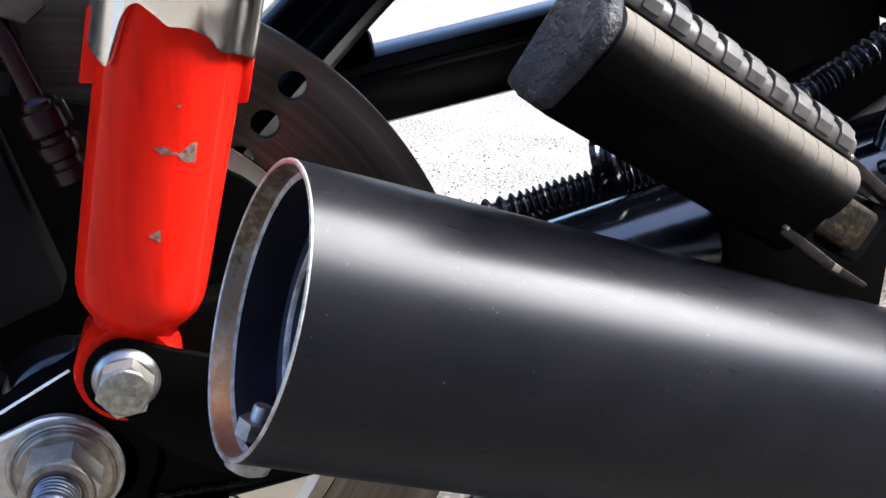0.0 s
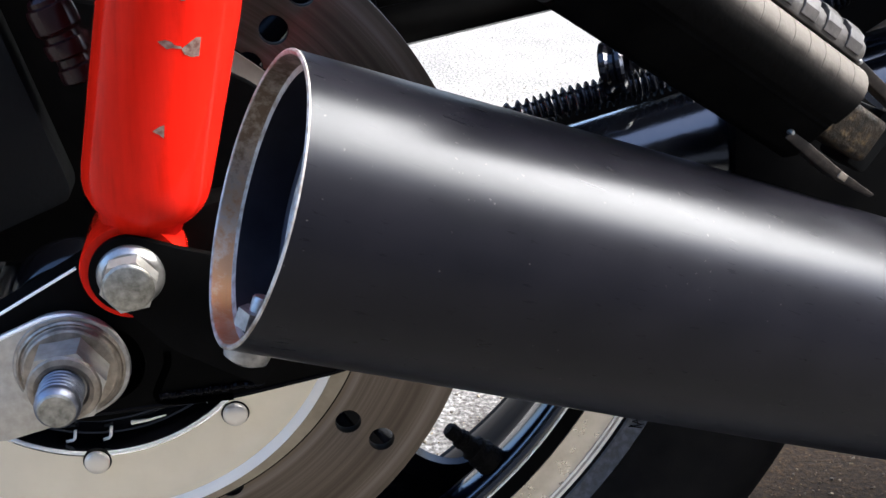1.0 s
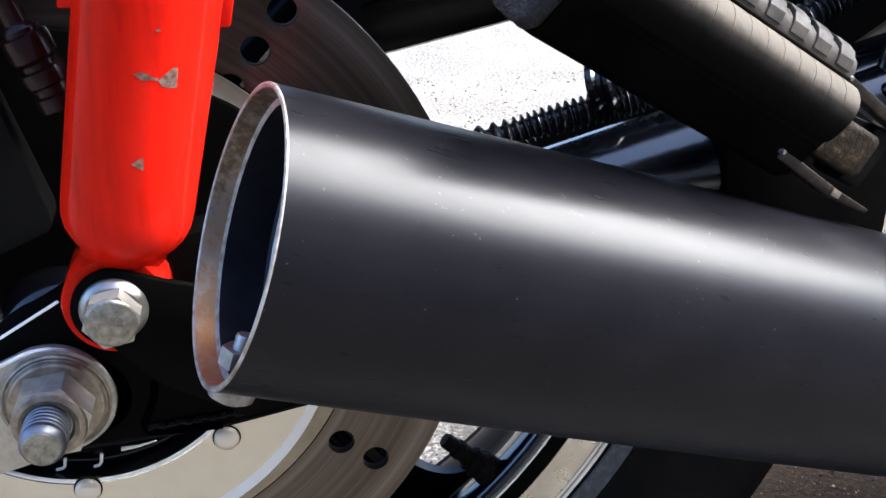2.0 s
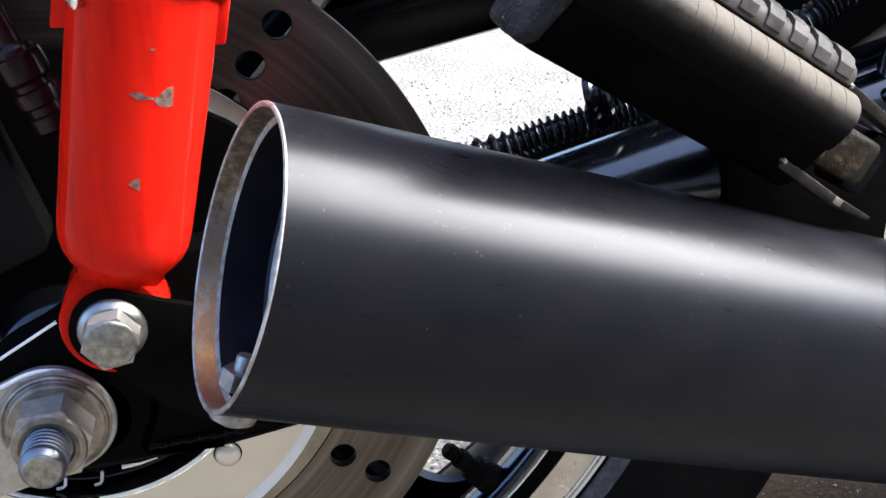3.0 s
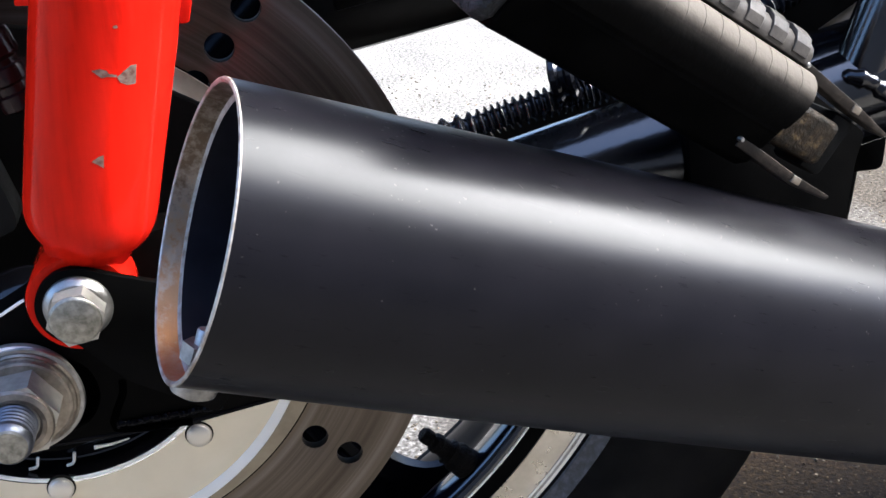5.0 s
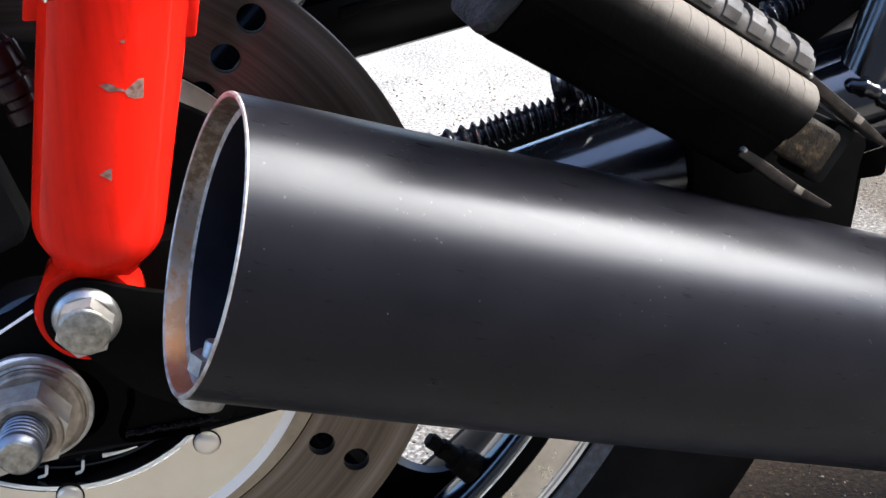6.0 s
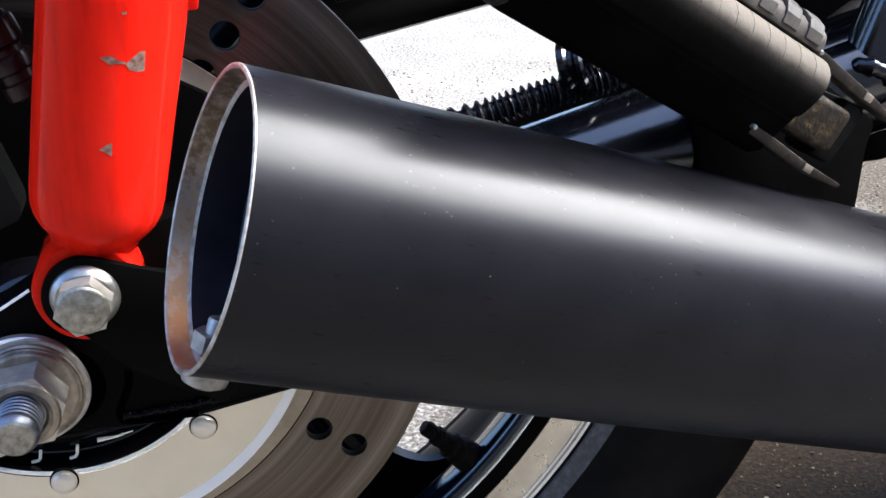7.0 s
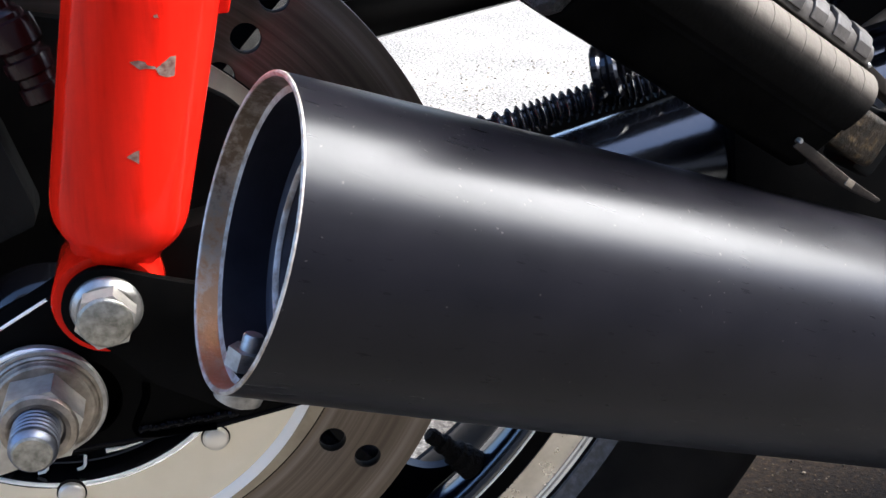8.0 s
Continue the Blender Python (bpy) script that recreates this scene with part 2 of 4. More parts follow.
CAST = material("brown_stained_cast_steel", (0.16, 0.12, 0.07), 0.5, 0.6)
vary(CAST, 320, [(0.40, (0.008, 0.006, 0.003)), (0.56, (0.024, 0.016, 0.008)), (0.72, (0.13, 0.09, 0.042))])
relief(CAST, 600, 0.6, 0.001, 6.0)
BRACKET = material("bracket_steel", (0.16, 0.14, 0.12), 0.5, 0.6)
vary(BRACKET, 120, [(0.3, (0.045, 0.037, 0.030)), (0.7, (0.13, 0.11, 0.092))])
WORN_LUG = material("worn_brown_lug_steel", (0.08, 0.06, 0.045), 0.55, 0.4)
vary(WORN_LUG, 260, [(0.35, (0.012, 0.009, 0.006)), (0.55, (0.030, 0.022, 0.016)), (0.74, (0.10, 0.082, 0.064))], 6.0)
relief(WORN_LUG, 500, 0.3, 0.0005)
CALIPER = material("dark_grey_cast_alloy", (0.007, 0.0071, 0.0068), 0.55, 0.0, 0.05)
relief(CALIPER, 350, 0.3, 0.0008)
VALVE = material("old_valve_rubber", (0.0025, 0.0021, 0.0019), 0.65, 0.0, 0.06)
relief(VALVE, 300, 0.8, 0.004)

# disc: rings of fine turning marks round the axle, browned by heat
DISC = material("brake_disc_steel", (0.35, 0.31, 0.27), 0.46, 1.0)
_c = node(DISC, "ShaderNodeTexCoord")
_s = node(DISC, "ShaderNodeSeparateXYZ")
link(DISC, _c, "Object", _s, "Vector")
_x2 = node(DISC, "ShaderNodeMath"); _x2.operation = "POWER"; _x2.inputs[1].default_value = 2
_z0 = node(DISC, "ShaderNodeMath"); _z0.operation = "SUBTRACT"; _z0.inputs[1].default_value = 0.3311
_z2 = node(DISC, "ShaderNodeMath"); _z2.operation = "POWER"; _z2.inputs[1].default_value = 2
_sum = node(DISC, "ShaderNodeMath"); _sum.operation = "ADD"
_rad = node(DISC, "ShaderNodeMath"); _rad.operation = "SQRT"
link(DISC, _s, "X", _x2, 0); link(DISC, _s, "Z", _z0, 0); link(DISC, _z0, 0, _z2, 0)
link(DISC, _x2, 0, _sum, 0); link(DISC, _z2, 0, _sum, 1); link(DISC, _sum, 0, _rad, 0)
_cmb = node(DISC, "ShaderNodeCombineXYZ")
link(DISC, _rad, 0, _cmb, "X")
_ringn = node(DISC, "ShaderNodeTexNoise", Scale=520.0, Detail=5.0, Roughness=0.75)
link(DISC, _cmb, "Vector", _ringn, "Vector")
_wide = node(DISC, "ShaderNodeTexNoise", Scale=95.0, Detail=3.0, Roughness=0.6)
link(DISC, _cmb, "Vector", _wide, "Vector")
_patch = noise_tex(DISC, 14, 3.0)
_amp = ramp(DISC, _patch, "Fac", [(0.35, (0.25, 0.25, 0.25)), (0.65, (1, 1, 1))])
_mixn = node(DISC, "ShaderNodeMix")
_mixn.data_type = "FLOAT"
_mixn.inputs[2].default_value = 0.5
link(DISC, _amp, "Color", _mixn, 0)
link(DISC, _ringn, "Fac", _mixn, 3)
_addn = node(DISC, "ShaderNodeMath")
_addn.operation = "ADD"
link(DISC, _mixn, 0, _addn, 0)
link(DISC, _wide, "Fac", _addn, 1)
_halfn = node(DISC, "ShaderNodeMath")
_halfn.operation = "MULTIPLY"
_halfn.inputs[1].default_value = 0.5
link(DISC, _addn, 0, _halfn, 0)
_rr = ramp(DISC, _halfn, 0, [(0.36, (0.055, 0.044, 0.034)), (0.50, (0.10, 0.083, 0.066)), (0.64, (0.19, 0.168, 0.145))])
_band = ramp(DISC, _rad, 0, [(0.0868, (1.05, 0.86, 0.62)), (0.0880, (1.0, 1.0, 1.0))])
_tint = node(DISC, "ShaderNodeMix")
_tint.data_type = "RGBA"
_tint.blend_type = "MULTIPLY"
_tint.inputs[0].default_value = 1.0
link(DISC, _rr, "Color", _tint, 6)
link(DISC, _band, "Color", _tint, 7)
DISC.node_tree.links.new(_tint.outputs[2], bsdf(DISC).inputs["Base Color"])
_rb = node(DISC, "ShaderNodeBump", Strength=0.25, Distance=0.0004)
link(DISC, _ringn, "Fac", _rb, "Height")
link(DISC, _rb, "Normal", bsdf(DISC), "Normal")

# ground: old asphalt with pale grit
ASPHALT = material("gritty_asphalt", (0.2, 0.19, 0.17), 0.9, 0.0, 0.08)
_c = node(ASPHALT, "ShaderNodeTexCoord")
_v = noise_tex(ASPHALT, 240, 5.0, 0.65)
_grain = ramp(ASPHALT, _v, "Fac", [(0.36, (0.045, 0.039, 0.032)), (0.46, (0.105, 0.097, 0.084)), (0.55, (0.155, 0.146, 0.130)), (0.66, (0.33, 0.31, 0.28))])
_big = noise_tex(ASPHALT, 9, 6.0)
_bigr = ramp(ASPHALT, _big, "Fac", [(0.3, (0.75, 0.75, 0.75)), (0.7, (1.1, 1.1, 1.1))])
_mul = node(ASPHALT, "ShaderNodeMix")
_mul.data_type = "RGBA"
_mul.blend_type = "MULTIPLY"
_mul.inputs[0].default_value = 1.0
link(ASPHALT, _grain, "Color", _mul, 6)
link(ASPHALT, _bigr, "Color", _mul, 7)
# brown dirt, darkened further to paint in the shade beside the wheel
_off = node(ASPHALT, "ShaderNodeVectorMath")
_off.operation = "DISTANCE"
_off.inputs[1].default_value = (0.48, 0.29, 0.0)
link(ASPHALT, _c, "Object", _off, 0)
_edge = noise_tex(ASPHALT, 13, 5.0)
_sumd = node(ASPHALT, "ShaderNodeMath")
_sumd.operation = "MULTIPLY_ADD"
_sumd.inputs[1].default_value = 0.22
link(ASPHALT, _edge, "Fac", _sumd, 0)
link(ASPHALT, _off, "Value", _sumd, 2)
_dirt_shade = ramp(ASPHALT, _sumd, 0, [(0.34, (0.115, 0.074, 0.034)), (0.48, (1.0, 1.0, 1.0))])
_dirt_shaded = node(ASPHALT, "ShaderNodeMix")
_dirt_shaded.data_type = "RGBA"
_dirt_shaded.blend_type = "MULTIPLY"
_dirt_shaded.inputs[0].default_value = 1.0
ASPHALT.node_tree.links.new(_mul.outputs[2], _dirt_shaded.inputs[6])
link(ASPHALT, _dirt_shade, "Color", _dirt_shaded, 7)
# a weaker grey-brown darkening farther along, past the foot peg's mount
_off2 = node(ASPHALT, "ShaderNodeVectorMath")
_off2.operation = "DISTANCE"
_off2.inputs[1].default_value = (0.98, 0.84, 0.0)
link(ASPHALT, _c, "Object", _off2, 0)
_sum2 = node(ASPHALT, "ShaderNodeMath")
_sum2.operation = "MULTIPLY_ADD"
_sum2.inputs[1].default_value = 0.22
link(ASPHALT, _edge, "Fac", _sum2, 0)
link(ASPHALT, _off2, "Value", _sum2, 2)
_far_tint = ramp(ASPHALT, _sum2, 0, [(0.30, (0.34, 0.30, 0.24)), (0.46, (1.0, 1.0, 1.0))])
_far_tinted = node(ASPHALT, "ShaderNodeMix")
_far_tinted.data_type = "RGBA"
_far_tinted.blend_type = "MULTIPLY"
_far_tinted.inputs[0].default_value = 1.0
ASPHALT.node_tree.links.new(_dirt_shaded.outputs[2], _far_tinted.inputs[6])
link(ASPHALT, _far_tint, "Color", _far_tinted, 7)
ASPHALT.node_tree.links.new(_far_tinted.outputs[2], bsdf(ASPHALT).inputs["Base Color"])
_bp = node(ASPHALT, "ShaderNodeBump", Strength=0.5, Distance=0.003)
link(ASPHALT, _v, "Fac", _bp, "Height")
link(ASPHALT, _bp, "Normal", bsdf(ASPHALT), "Normal")
STONE = material("loose_grit", (0.35, 0.32, 0.27), 0.9, 0.0, 0.08)
_oi = node(STONE, "ShaderNodeNewGeometry")
_sr = ramp(STONE, _oi, "Random Per Island", [(0.0, (0.045, 0.036, 0.025)), (0.7, (0.10, 0.083, 0.060)), (0.93, (0.17, 0.135, 0.085)), (1.0, (0.26, 0.21, 0.14))])
link(STONE, _sr, "Color", bsdf(STONE), "Base Color")
WALL = material("unseen_wall_plaster", (0.12, 0.11, 0.1), 0.9)
vary(WALL, 3, [(0.3, (0.088, 0.092, 0.102)), (0.7, (0.122, 0.127, 0.138))])
relief(WALL, 60, 0.4, 0.004)

# ---- mesh tools ----
K = 0.86  # the drawing's unit in metres: it makes the brake disc 248 mm wide
AXLE = 0.385  # height of the rear axle over the ground, in the drawing


def finish(bm, sharp=35.0):
    bmesh.ops.recalc_face_normals(bm, faces=bm.faces)
    for f in bm.faces:
        f.smooth = True
    for e in bm.edges:
        e.smooth = len(e.link_faces) == 2 and e.calc_face_angle(0.0) < radians(sharp)


def part(name, bm, mat, parent=None, label="", sharp=35.0):
    finish(bm, sharp)
    me = bpy.data.meshes.new(name)
    bm.to_mesh(me)
    bm.free()
    me.materials.append(mat)
    if parent:
        me.transform(Matrix.Scale(K, 4))
    ob = new(name, me)
    ob.parent = parent
    return tagged(ob, label)


def basis(axis, hint=(0, 0, 1)):
    a = Vector(axis).normalized()
    h = Vector(hint)
    if abs(a.dot(h.normalized())) > 0.95:
        h = Vector((1, 0, 0))
    u = (h - a * h.dot(a)).normalized()
    return a, u, a.cross(u)


def lathe(profile, origin, axis, segs=64, bm=None, hint=(0, 0, 1), closed=False):
    """Turn a profile of (radius, way along the axis) round the axis."""
    bm = bm or bmesh.new()
    a, u, v = basis(axis, hint)
    o = Vector(origin)
    rings = []
    for r, s in profile:
        if r < 1e-7:
            rings.append([bm.verts.new(o + a * s)])
        else:
            rings.append([bm.verts.new(o + a * s + (u * math.cos(t) + v * math.sin(t)) * r)
                          for t in (2 * math.pi * k / segs for k in range(segs))])
    pairs = list(zip(rings, rings[1:]))
    if closed:
        pairs.append((rings[-1], rings[0]))
    for p, q in pairs:
        for k in range(segs):
            j = (k + 1) % segs
            if len(p) == 1 and len(q) == 1:
                continue
            if len(p) == 1:
                bm.faces.new((p[0], q[k], q[j]))
            elif len(q) == 1:
                bm.faces.new((p[k], q[0], p[j]))
            else:
                bm.faces.new((p[k], q[k], q[j], p[j]))
    return bm


def prism(n, radius, origin, axis, s0, s1, turn=0.0, chamfer=0.0, bm=None, hint=(0, 0, 1)):
    """A prism with n sides (a nut or bolt head); its far end may be chamfered round."""
    bm = bm or bmesh.new()
    a, u, v = basis(axis, hint)
    o = Vector(origin)

    def ring(r, s):
        return [bm.verts.new(o + a * s + (u * math.cos(t) + v * math.sin(t)) * r)
                for t in (radians(turn) + 2 * math.pi * k / n for k in range(n))]
    rings = [ring(radius, s0), ring(radius, s1 - chamfer)]
    if chamfer:
        rings.append(ring(radius - chamfer * 1.2, s1))
    for p, q in zip(rings, rings[1:]):
        for k in range(n):
            j = (k + 1) % n
            bm.faces.new((p[k], q[k], q[j], p[j]))
    bm.faces.new(rings[0])
    bm.faces.new(rings[-1])
    return bm


def bevelled(bm, width, segments=2, angle=40.0):
    bmesh.ops.recalc_face_normals(bm, faces=bm.faces)
    edges = [e for e in bm.edges if len(e.link_faces) == 2 and e.calc_face_angle(0.0) > radians(angle)]
    bmesh.ops.bevel(bm, geom=edges, offset=width, segments=segments, profile=0.5, affect="EDGES", clamp_overlap=True)
    return bm


def rounded(points, radius, steps=5):
    """Round the corners of a polygon."""
    out = []
    n = len(points)
    for i in range(n):
        p, a, b = Vector(points[i]), Vector(points[i - 1]), Vector(points[(i + 1) % n])
        da, db = (a - p), (b - p)
        r = min(radius, da.length * 0.45, db.length * 0.45)
        p0, p1 = p + da.normalized() * r, p + db.normalized() * r
        for k in range(steps + 1):
            t = k / steps
            out.append((p0 * (1 - t) ** 2 + p * 2 * t * (1 - t) + p1 * t ** 2)[:])
    return out


def circle(cx, cz, r, n=28):
    return [(cx + r * math.cos(2 * math.pi * k / n), cz + r * math.sin(2 * math.pi * k / n)) for k in range(n)]


def plate(outer, front, back, holes=(), bevel=0.0, place=None):
    """A plate: an outline with holes in x and height over the axle, between two depths y."""
    bm = bmesh.new()
    edges = []
    for loop in (outer, *holes):
        vs = [bm.verts.new((x, front, AXLE + z)) for x, z in loop]
        edges += [bm.edges.new((vs[i - 1], vs[i])) for i in range(len(vs))]
    bmesh.ops.triangle_fill(bm, use_beauty=True, use_dissolve=False, edges=edges, normal=(0, -1, 0))
    got = bmesh.ops.extrude_face_region(bm, geom=bm.faces[:])
    for v in got["geom"]:
        if isinstance(v, bmesh.types.BMVert):
            v.co.y = back
    if bevel:
        bevelled(bm, bevel, 2, 60)
    return bm


def sweep(points, radius, segs=16, bm=None, caps=True):
    """A tube along a smooth line; radius may be a function of the way along it (0 to 1)."""
    bm = bm or bmesh.new()
    pts = [Vector(p) for p in points]
    n = len(pts)
    prev = None
    rings = []
    for i, p in enumerate(pts):
        d = (pts[min(i + 1, n - 1)] - pts[max(i - 1, 0)]).normalized()
        if prev is None:
            _, u, _ = basis(d)
        else:
            u = (prev - d * prev.dot(d)).normalized()
        prev = u
        v = d.cross(u)
        r = radius(i / (n - 1)) if callable(radius) else radius
        rings.append([bm.verts.new(p + (u * math.cos(t) + v * math.sin(t)) * r) for t in (2 * math.pi * k / segs for k in range(segs))])
    for a, b in zip(rings, rings[1:]):
        for k in range(segs):
            j = (k + 1) % segs
            bm.faces.new((a[k], b[k], b[j], a[j]))
    if caps:
        bm.faces.new(rings[0])
        bm.faces.new(rings[-1])
    return bm


def spline(points, n):
    """Catmull-Rom through points."""
    p = [Vector(q) for q in points]
    p = [p[0] * 2 - p[1]] + p + [p[-1] * 2 - p[-2]]
    out = []
    for i in range(n):
        t = i / (n - 1) * (len(p) - 3)
        k = min(int(t), len(p) - 4)
        t -= k
        a, b, c, d = p[k:k + 4]
        out.append(0.5 * (2 * b + (c - a) * t + (2 * a - 5 * b + 4 * c - d) * t * t + (3 * b - a - 3 * c + d) * t ** 3))
    return out


def block(centre, u, v, w, su, sv, sw, bevel=0.0):
    """A box with its own axes and sizes."""
    bm = bmesh.new()
    got = bmesh.ops.create_cube(bm, size=1.0)
    m = Matrix((Vector(u).normalized() * su, Vector(v).normalized() * sv, Vector(w).normalized() * sw)).transposed().to_4x4()
    m.translation = Vector(centre)
    bmesh.ops.transform(bm, matrix=m, verts=bm.verts)
    if bevel:
        bevelled(bm, bevel, 2)
    return bm


def join(a, b):
    """Add the mesh b to the mesh a."""
    me = bpy.data.meshes.new("tmp")
    b.to_mesh(me)
    b.free()
    a.from_mesh(me)
    bpy.data.meshes.remove(me)
    return a


# ---- the setting ----
bm = bmesh.new()
bmesh.ops.create_grid(bm, x_segments=2, y_segments=2, size=400)
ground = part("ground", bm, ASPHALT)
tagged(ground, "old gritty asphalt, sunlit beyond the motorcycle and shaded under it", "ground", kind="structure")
# unseen wall, added behind the camera to block low sky and darken reflections
WALL_Y, WALL_H = -1.5, 2.2
bm = bmesh.new()
bmesh.ops.create_cube(bm, size=1.0)
bmesh.ops.transform(bm, matrix=Matrix.Translation((5.6, WALL_Y - 0.15, WALL_H / 2)) @ Matrix.Diagonal((14.8, 0.3, WALL_H, 1)), verts=bm.verts)
tagged(part("unseen_wall", bm, WALL), "plain dark unseen wall added to darken reflections", "wall", kind="structure")

# ---- the motorcycle ----
bike = new("motorcycle")
tagged(bike, "parked motorcycle's rear wheel with black muffler and red shock absorber", "motorcycle")


def at(x, y, h):
    return Vector((x, y, AXLE + h))


# muffler: an open black can that rises to the rear
M_O, M_A, M_R = Vector((0.0596, -0.1258, AXLE + 0.0783)), Vector((0.9415, 0.1363, -0.3081)).normalized(), 0.0379
shell = lathe([(M_R - 0.0012, 0.0002), (M_R, 0.0002), (M_R, 0.0012), (M_R, 0.004), (M_R, 0.02), (M_R - 0.0002, 0.12), (M_R - 0.0012, 0.25),
               (M_R - 0.002, 0.36), (0.030, 0.385), (0.021, 0.41), (0.019, 0.43), (0.019, 0.55)], M_O, M_A, 128)
muffler = part("muffler", shell, SATIN_BLACK, bike, "satin black steel exhaust muffler with an open end and dust specks")
part("lip", lathe([(M_R + 0.0001, 0.0002), (M_R, -0.0002), (M_R - 0.0006, -0.0005), (M_R - 0.0014, 0.0)], M_O, M_A, 128), LIP_STEEL, muffler, "worn bare metal edge of the muffler mouth")
part("collar", lathe([(M_R - 0.0013, -0.0002), (M_R - 0.0016, 0.003), (M_R - 0.0019, 0.0052)], M_O, M_A, 128), BARE_STEEL, muffler, "rust-stained bare steel ring inside the mouth")
part("collar_edge", lathe([(M_R - 0.0019, 0.0052), (M_R - 0.0025, 0.0056), (M_R - 0.0036, 0.0058)], M_O, M_A, 128), LIP_STEEL, muffler, "pale inner edge of the steel ring")
part("inner_tube", lathe([(M_R - 0.0035, 0.0058), (M_R - 0.0035, 0.2), (0.0, 0.2)], M_O, M_A, 96), INNER_BLACK, muffler, "dark inside of the muffler")
baffle = part("baffle", lathe([(M_R - 0.0036, 0.0176), (0.0285, 0.0178), (0.0274, 0.0186), (0.0268, 0.0205), (0.0265, 0.05)], M_O, M_A, 96), BAFFLE, muffler, "dull grey baffle ring inside the muffler")
part("pipe_edge", lathe([(0.0283, 0.0176), (0.0281, 0.0170), (0.0276, 0.0169), (0.0272, 0.0173), (0.0270, 0.0184)], M_O, M_A, 96), LIP_STEEL, baffle, "pale worn edge of the inner pipe")


def muffler_bolt():
    # through the shell near the mouth, on its underside
    d = Vector((0, -0.07, -1.0))
    d = (d - M_A * d.dot(M_A)).normalized()
    o = M_O + M_A * 0.0088
    b = part("bolt", lathe([(0.0, M_R + 0.0052), (0.0035, M_R + 0.005), (0.0058, M_R + 0.0038), (0.0063, M_R + 0.0015), (0.0063, M_R - 0.0005)], o, d, 32), ZINC, muffler, "round-headed silver bolt")
    part("nut", prism(6, 0.0053, o, d, M_R - 0.0045, M_R - 0.0092, 20), ZINC, b)
    part("thread", lathe([(0.0026, M_R - 0.004), (0.0026, M_R - 0.0125), (0.0022, M_R - 0.0132), (0, M_R - 0.0133)], o, d, 20), ZINC, b)


muffler_bolt()

# shock absorber
S_O = at(0.0235, -0.062, 0.037)
S_A = Vector((0.183, 0.0, 1.0)).normalized()
UP = (0, -1, 0)
shock = part("shock_absorber", lathe([(0.0, 0.010), (0.0110, 0.010), (0.0128, 0.0125), (0.0134, 0.0150), (0.0158, 0.0172), (0.0178, 0.0205), (0.0188, 0.0240), (0.0191, 0.0280),
                                      (0.0197, 0.060), (0.0203, 0.095), (0.0203, 0.14), (0.0, 0.14)], S_O, S_A, 96), RED_PAINT, bike, "glossy red shock absorber body with small paint chips")


def paint_chip(corners):
    """A bare spot: a polygon in degrees round the body and way along it."""
    bm = bmesh.new()
    a, u, v = basis(S_A, (0, -1, 0))
    vs = []
    for deg, way in corners:
        r = 0.0197 + (way - 0.060) * 0.0171 + 0.00012
        vs.append(bm.verts.new(S_O + a * way + (u * math.cos(radians(deg)) + v * math.sin(radians(deg))) * r))
    bm.faces.new(vs)
    return bm


for corners in (((15, 0.0706), (25, 0.0741), (29.5, 0.0744), (30.5, 0.0690), (24, 0.0686), (18, 0.0692)), ((-4, 0.0716), (2, 0.0724), (7, 0.0722), (9, 0.0714), (15, 0.0712), (15, 0.0706), (8, 0.0705), (4, 0.0700)),
                ((1, 0.0464), (7, 0.0482), (10, 0.0486), (11, 0.0448), (7, 0.0456)), ((9, 0.0842), (12, 0.0846), (13, 0.0838), (10, 0.0836))):
    part("paint_chip", paint_chip(corners), CHIP, shock, "bare metal paint chip")
SB = at(0.0232, 0.0, 0.0370)
part("eye", lathe([(0.0118, -0.046), (0.0148, -0.046), (0.0155, -0.047), (0.0155, -0.072), (0.0148, -0.0735), (0.0118, -0.0735)], Vector((SB.x, 0, SB.z)), (0, 1, 0), 64), RED_PAINT, shock, "red mounting eye")
part("bush", lathe([(0.004, -0.047), (0.0119, -0.047), (0.0119, -0.0742), (0.004, -0.0742)], Vector((SB.x, 0, SB.z)), (0, 1, 0), 48), RUBBER, shock, "black rubber bush")
for side, low, high, out in ((-1, 0.0865, 0.108, 0.0030), (1, 0.0800, 0.100, 0.0022)):
    c = S_O + S_A * (low + high) / 2 + Vector((1, 0, 0)) * side * (0.0203 + out / 2 - 0.001)
    part("ear", block(c, (1, 0, 0), (0, 1, 0), S_A, out + 0.003, 0.009, high - low, 0.0009), RED_PAINT, shock)


def cam_collar():
    # chrome sleeve with a stepped, wavy lower edge
    bm = bmesh.new()
    a, u, v = basis(S_A, UP)
    n = 160
    knots = [(-180, 0.094), (-110, 0.0955), (-75, 0.0935), (-60, 0.0922), (-49, 0.0908), (-44.5, 0.0913), (-40, 0.0990), (-35, 0.1066), (-27, 0.1092), (-19, 0.1082), (-11, 0.1066), (-4, 0.1050), (5, 0.1053),
             (13, 0.1050), (24, 0.1032), (32, 0.1004), (40, 0.0998), (50, 0.0994), (64, 0.0985), (90, 0.096), (180, 0.094)]
    line = spline([(t, h, 0) for t, h in knots], 900)
    rings = [[], [], [], []]
    for k in range(n):
        t = -180 + 360 * k / n
        low = min(line, key=lambda q: abs(q.x - t)).y
        d = u * math.cos(radians(t)) + v * math.sin(radians(t))
        for ring, r, s in zip(rings, (0.0206, 0.0226, 0.0229, 0.0230), (low + 0.0004, low, low + 0.0008, 0.15)):
            ring.append(bm.verts.new(S_O + a * s + d * r))
    for p, q in zip(rings, rings[1:]):
        for k in range(n):
            j = (k + 1) % n
            bm.faces.new((p[k], q[k], q[j], p[j]))
    return bm


part("preload_collar", cam_collar(), CHROME, shock, "chrome preload collar with a stepped wavy edge")


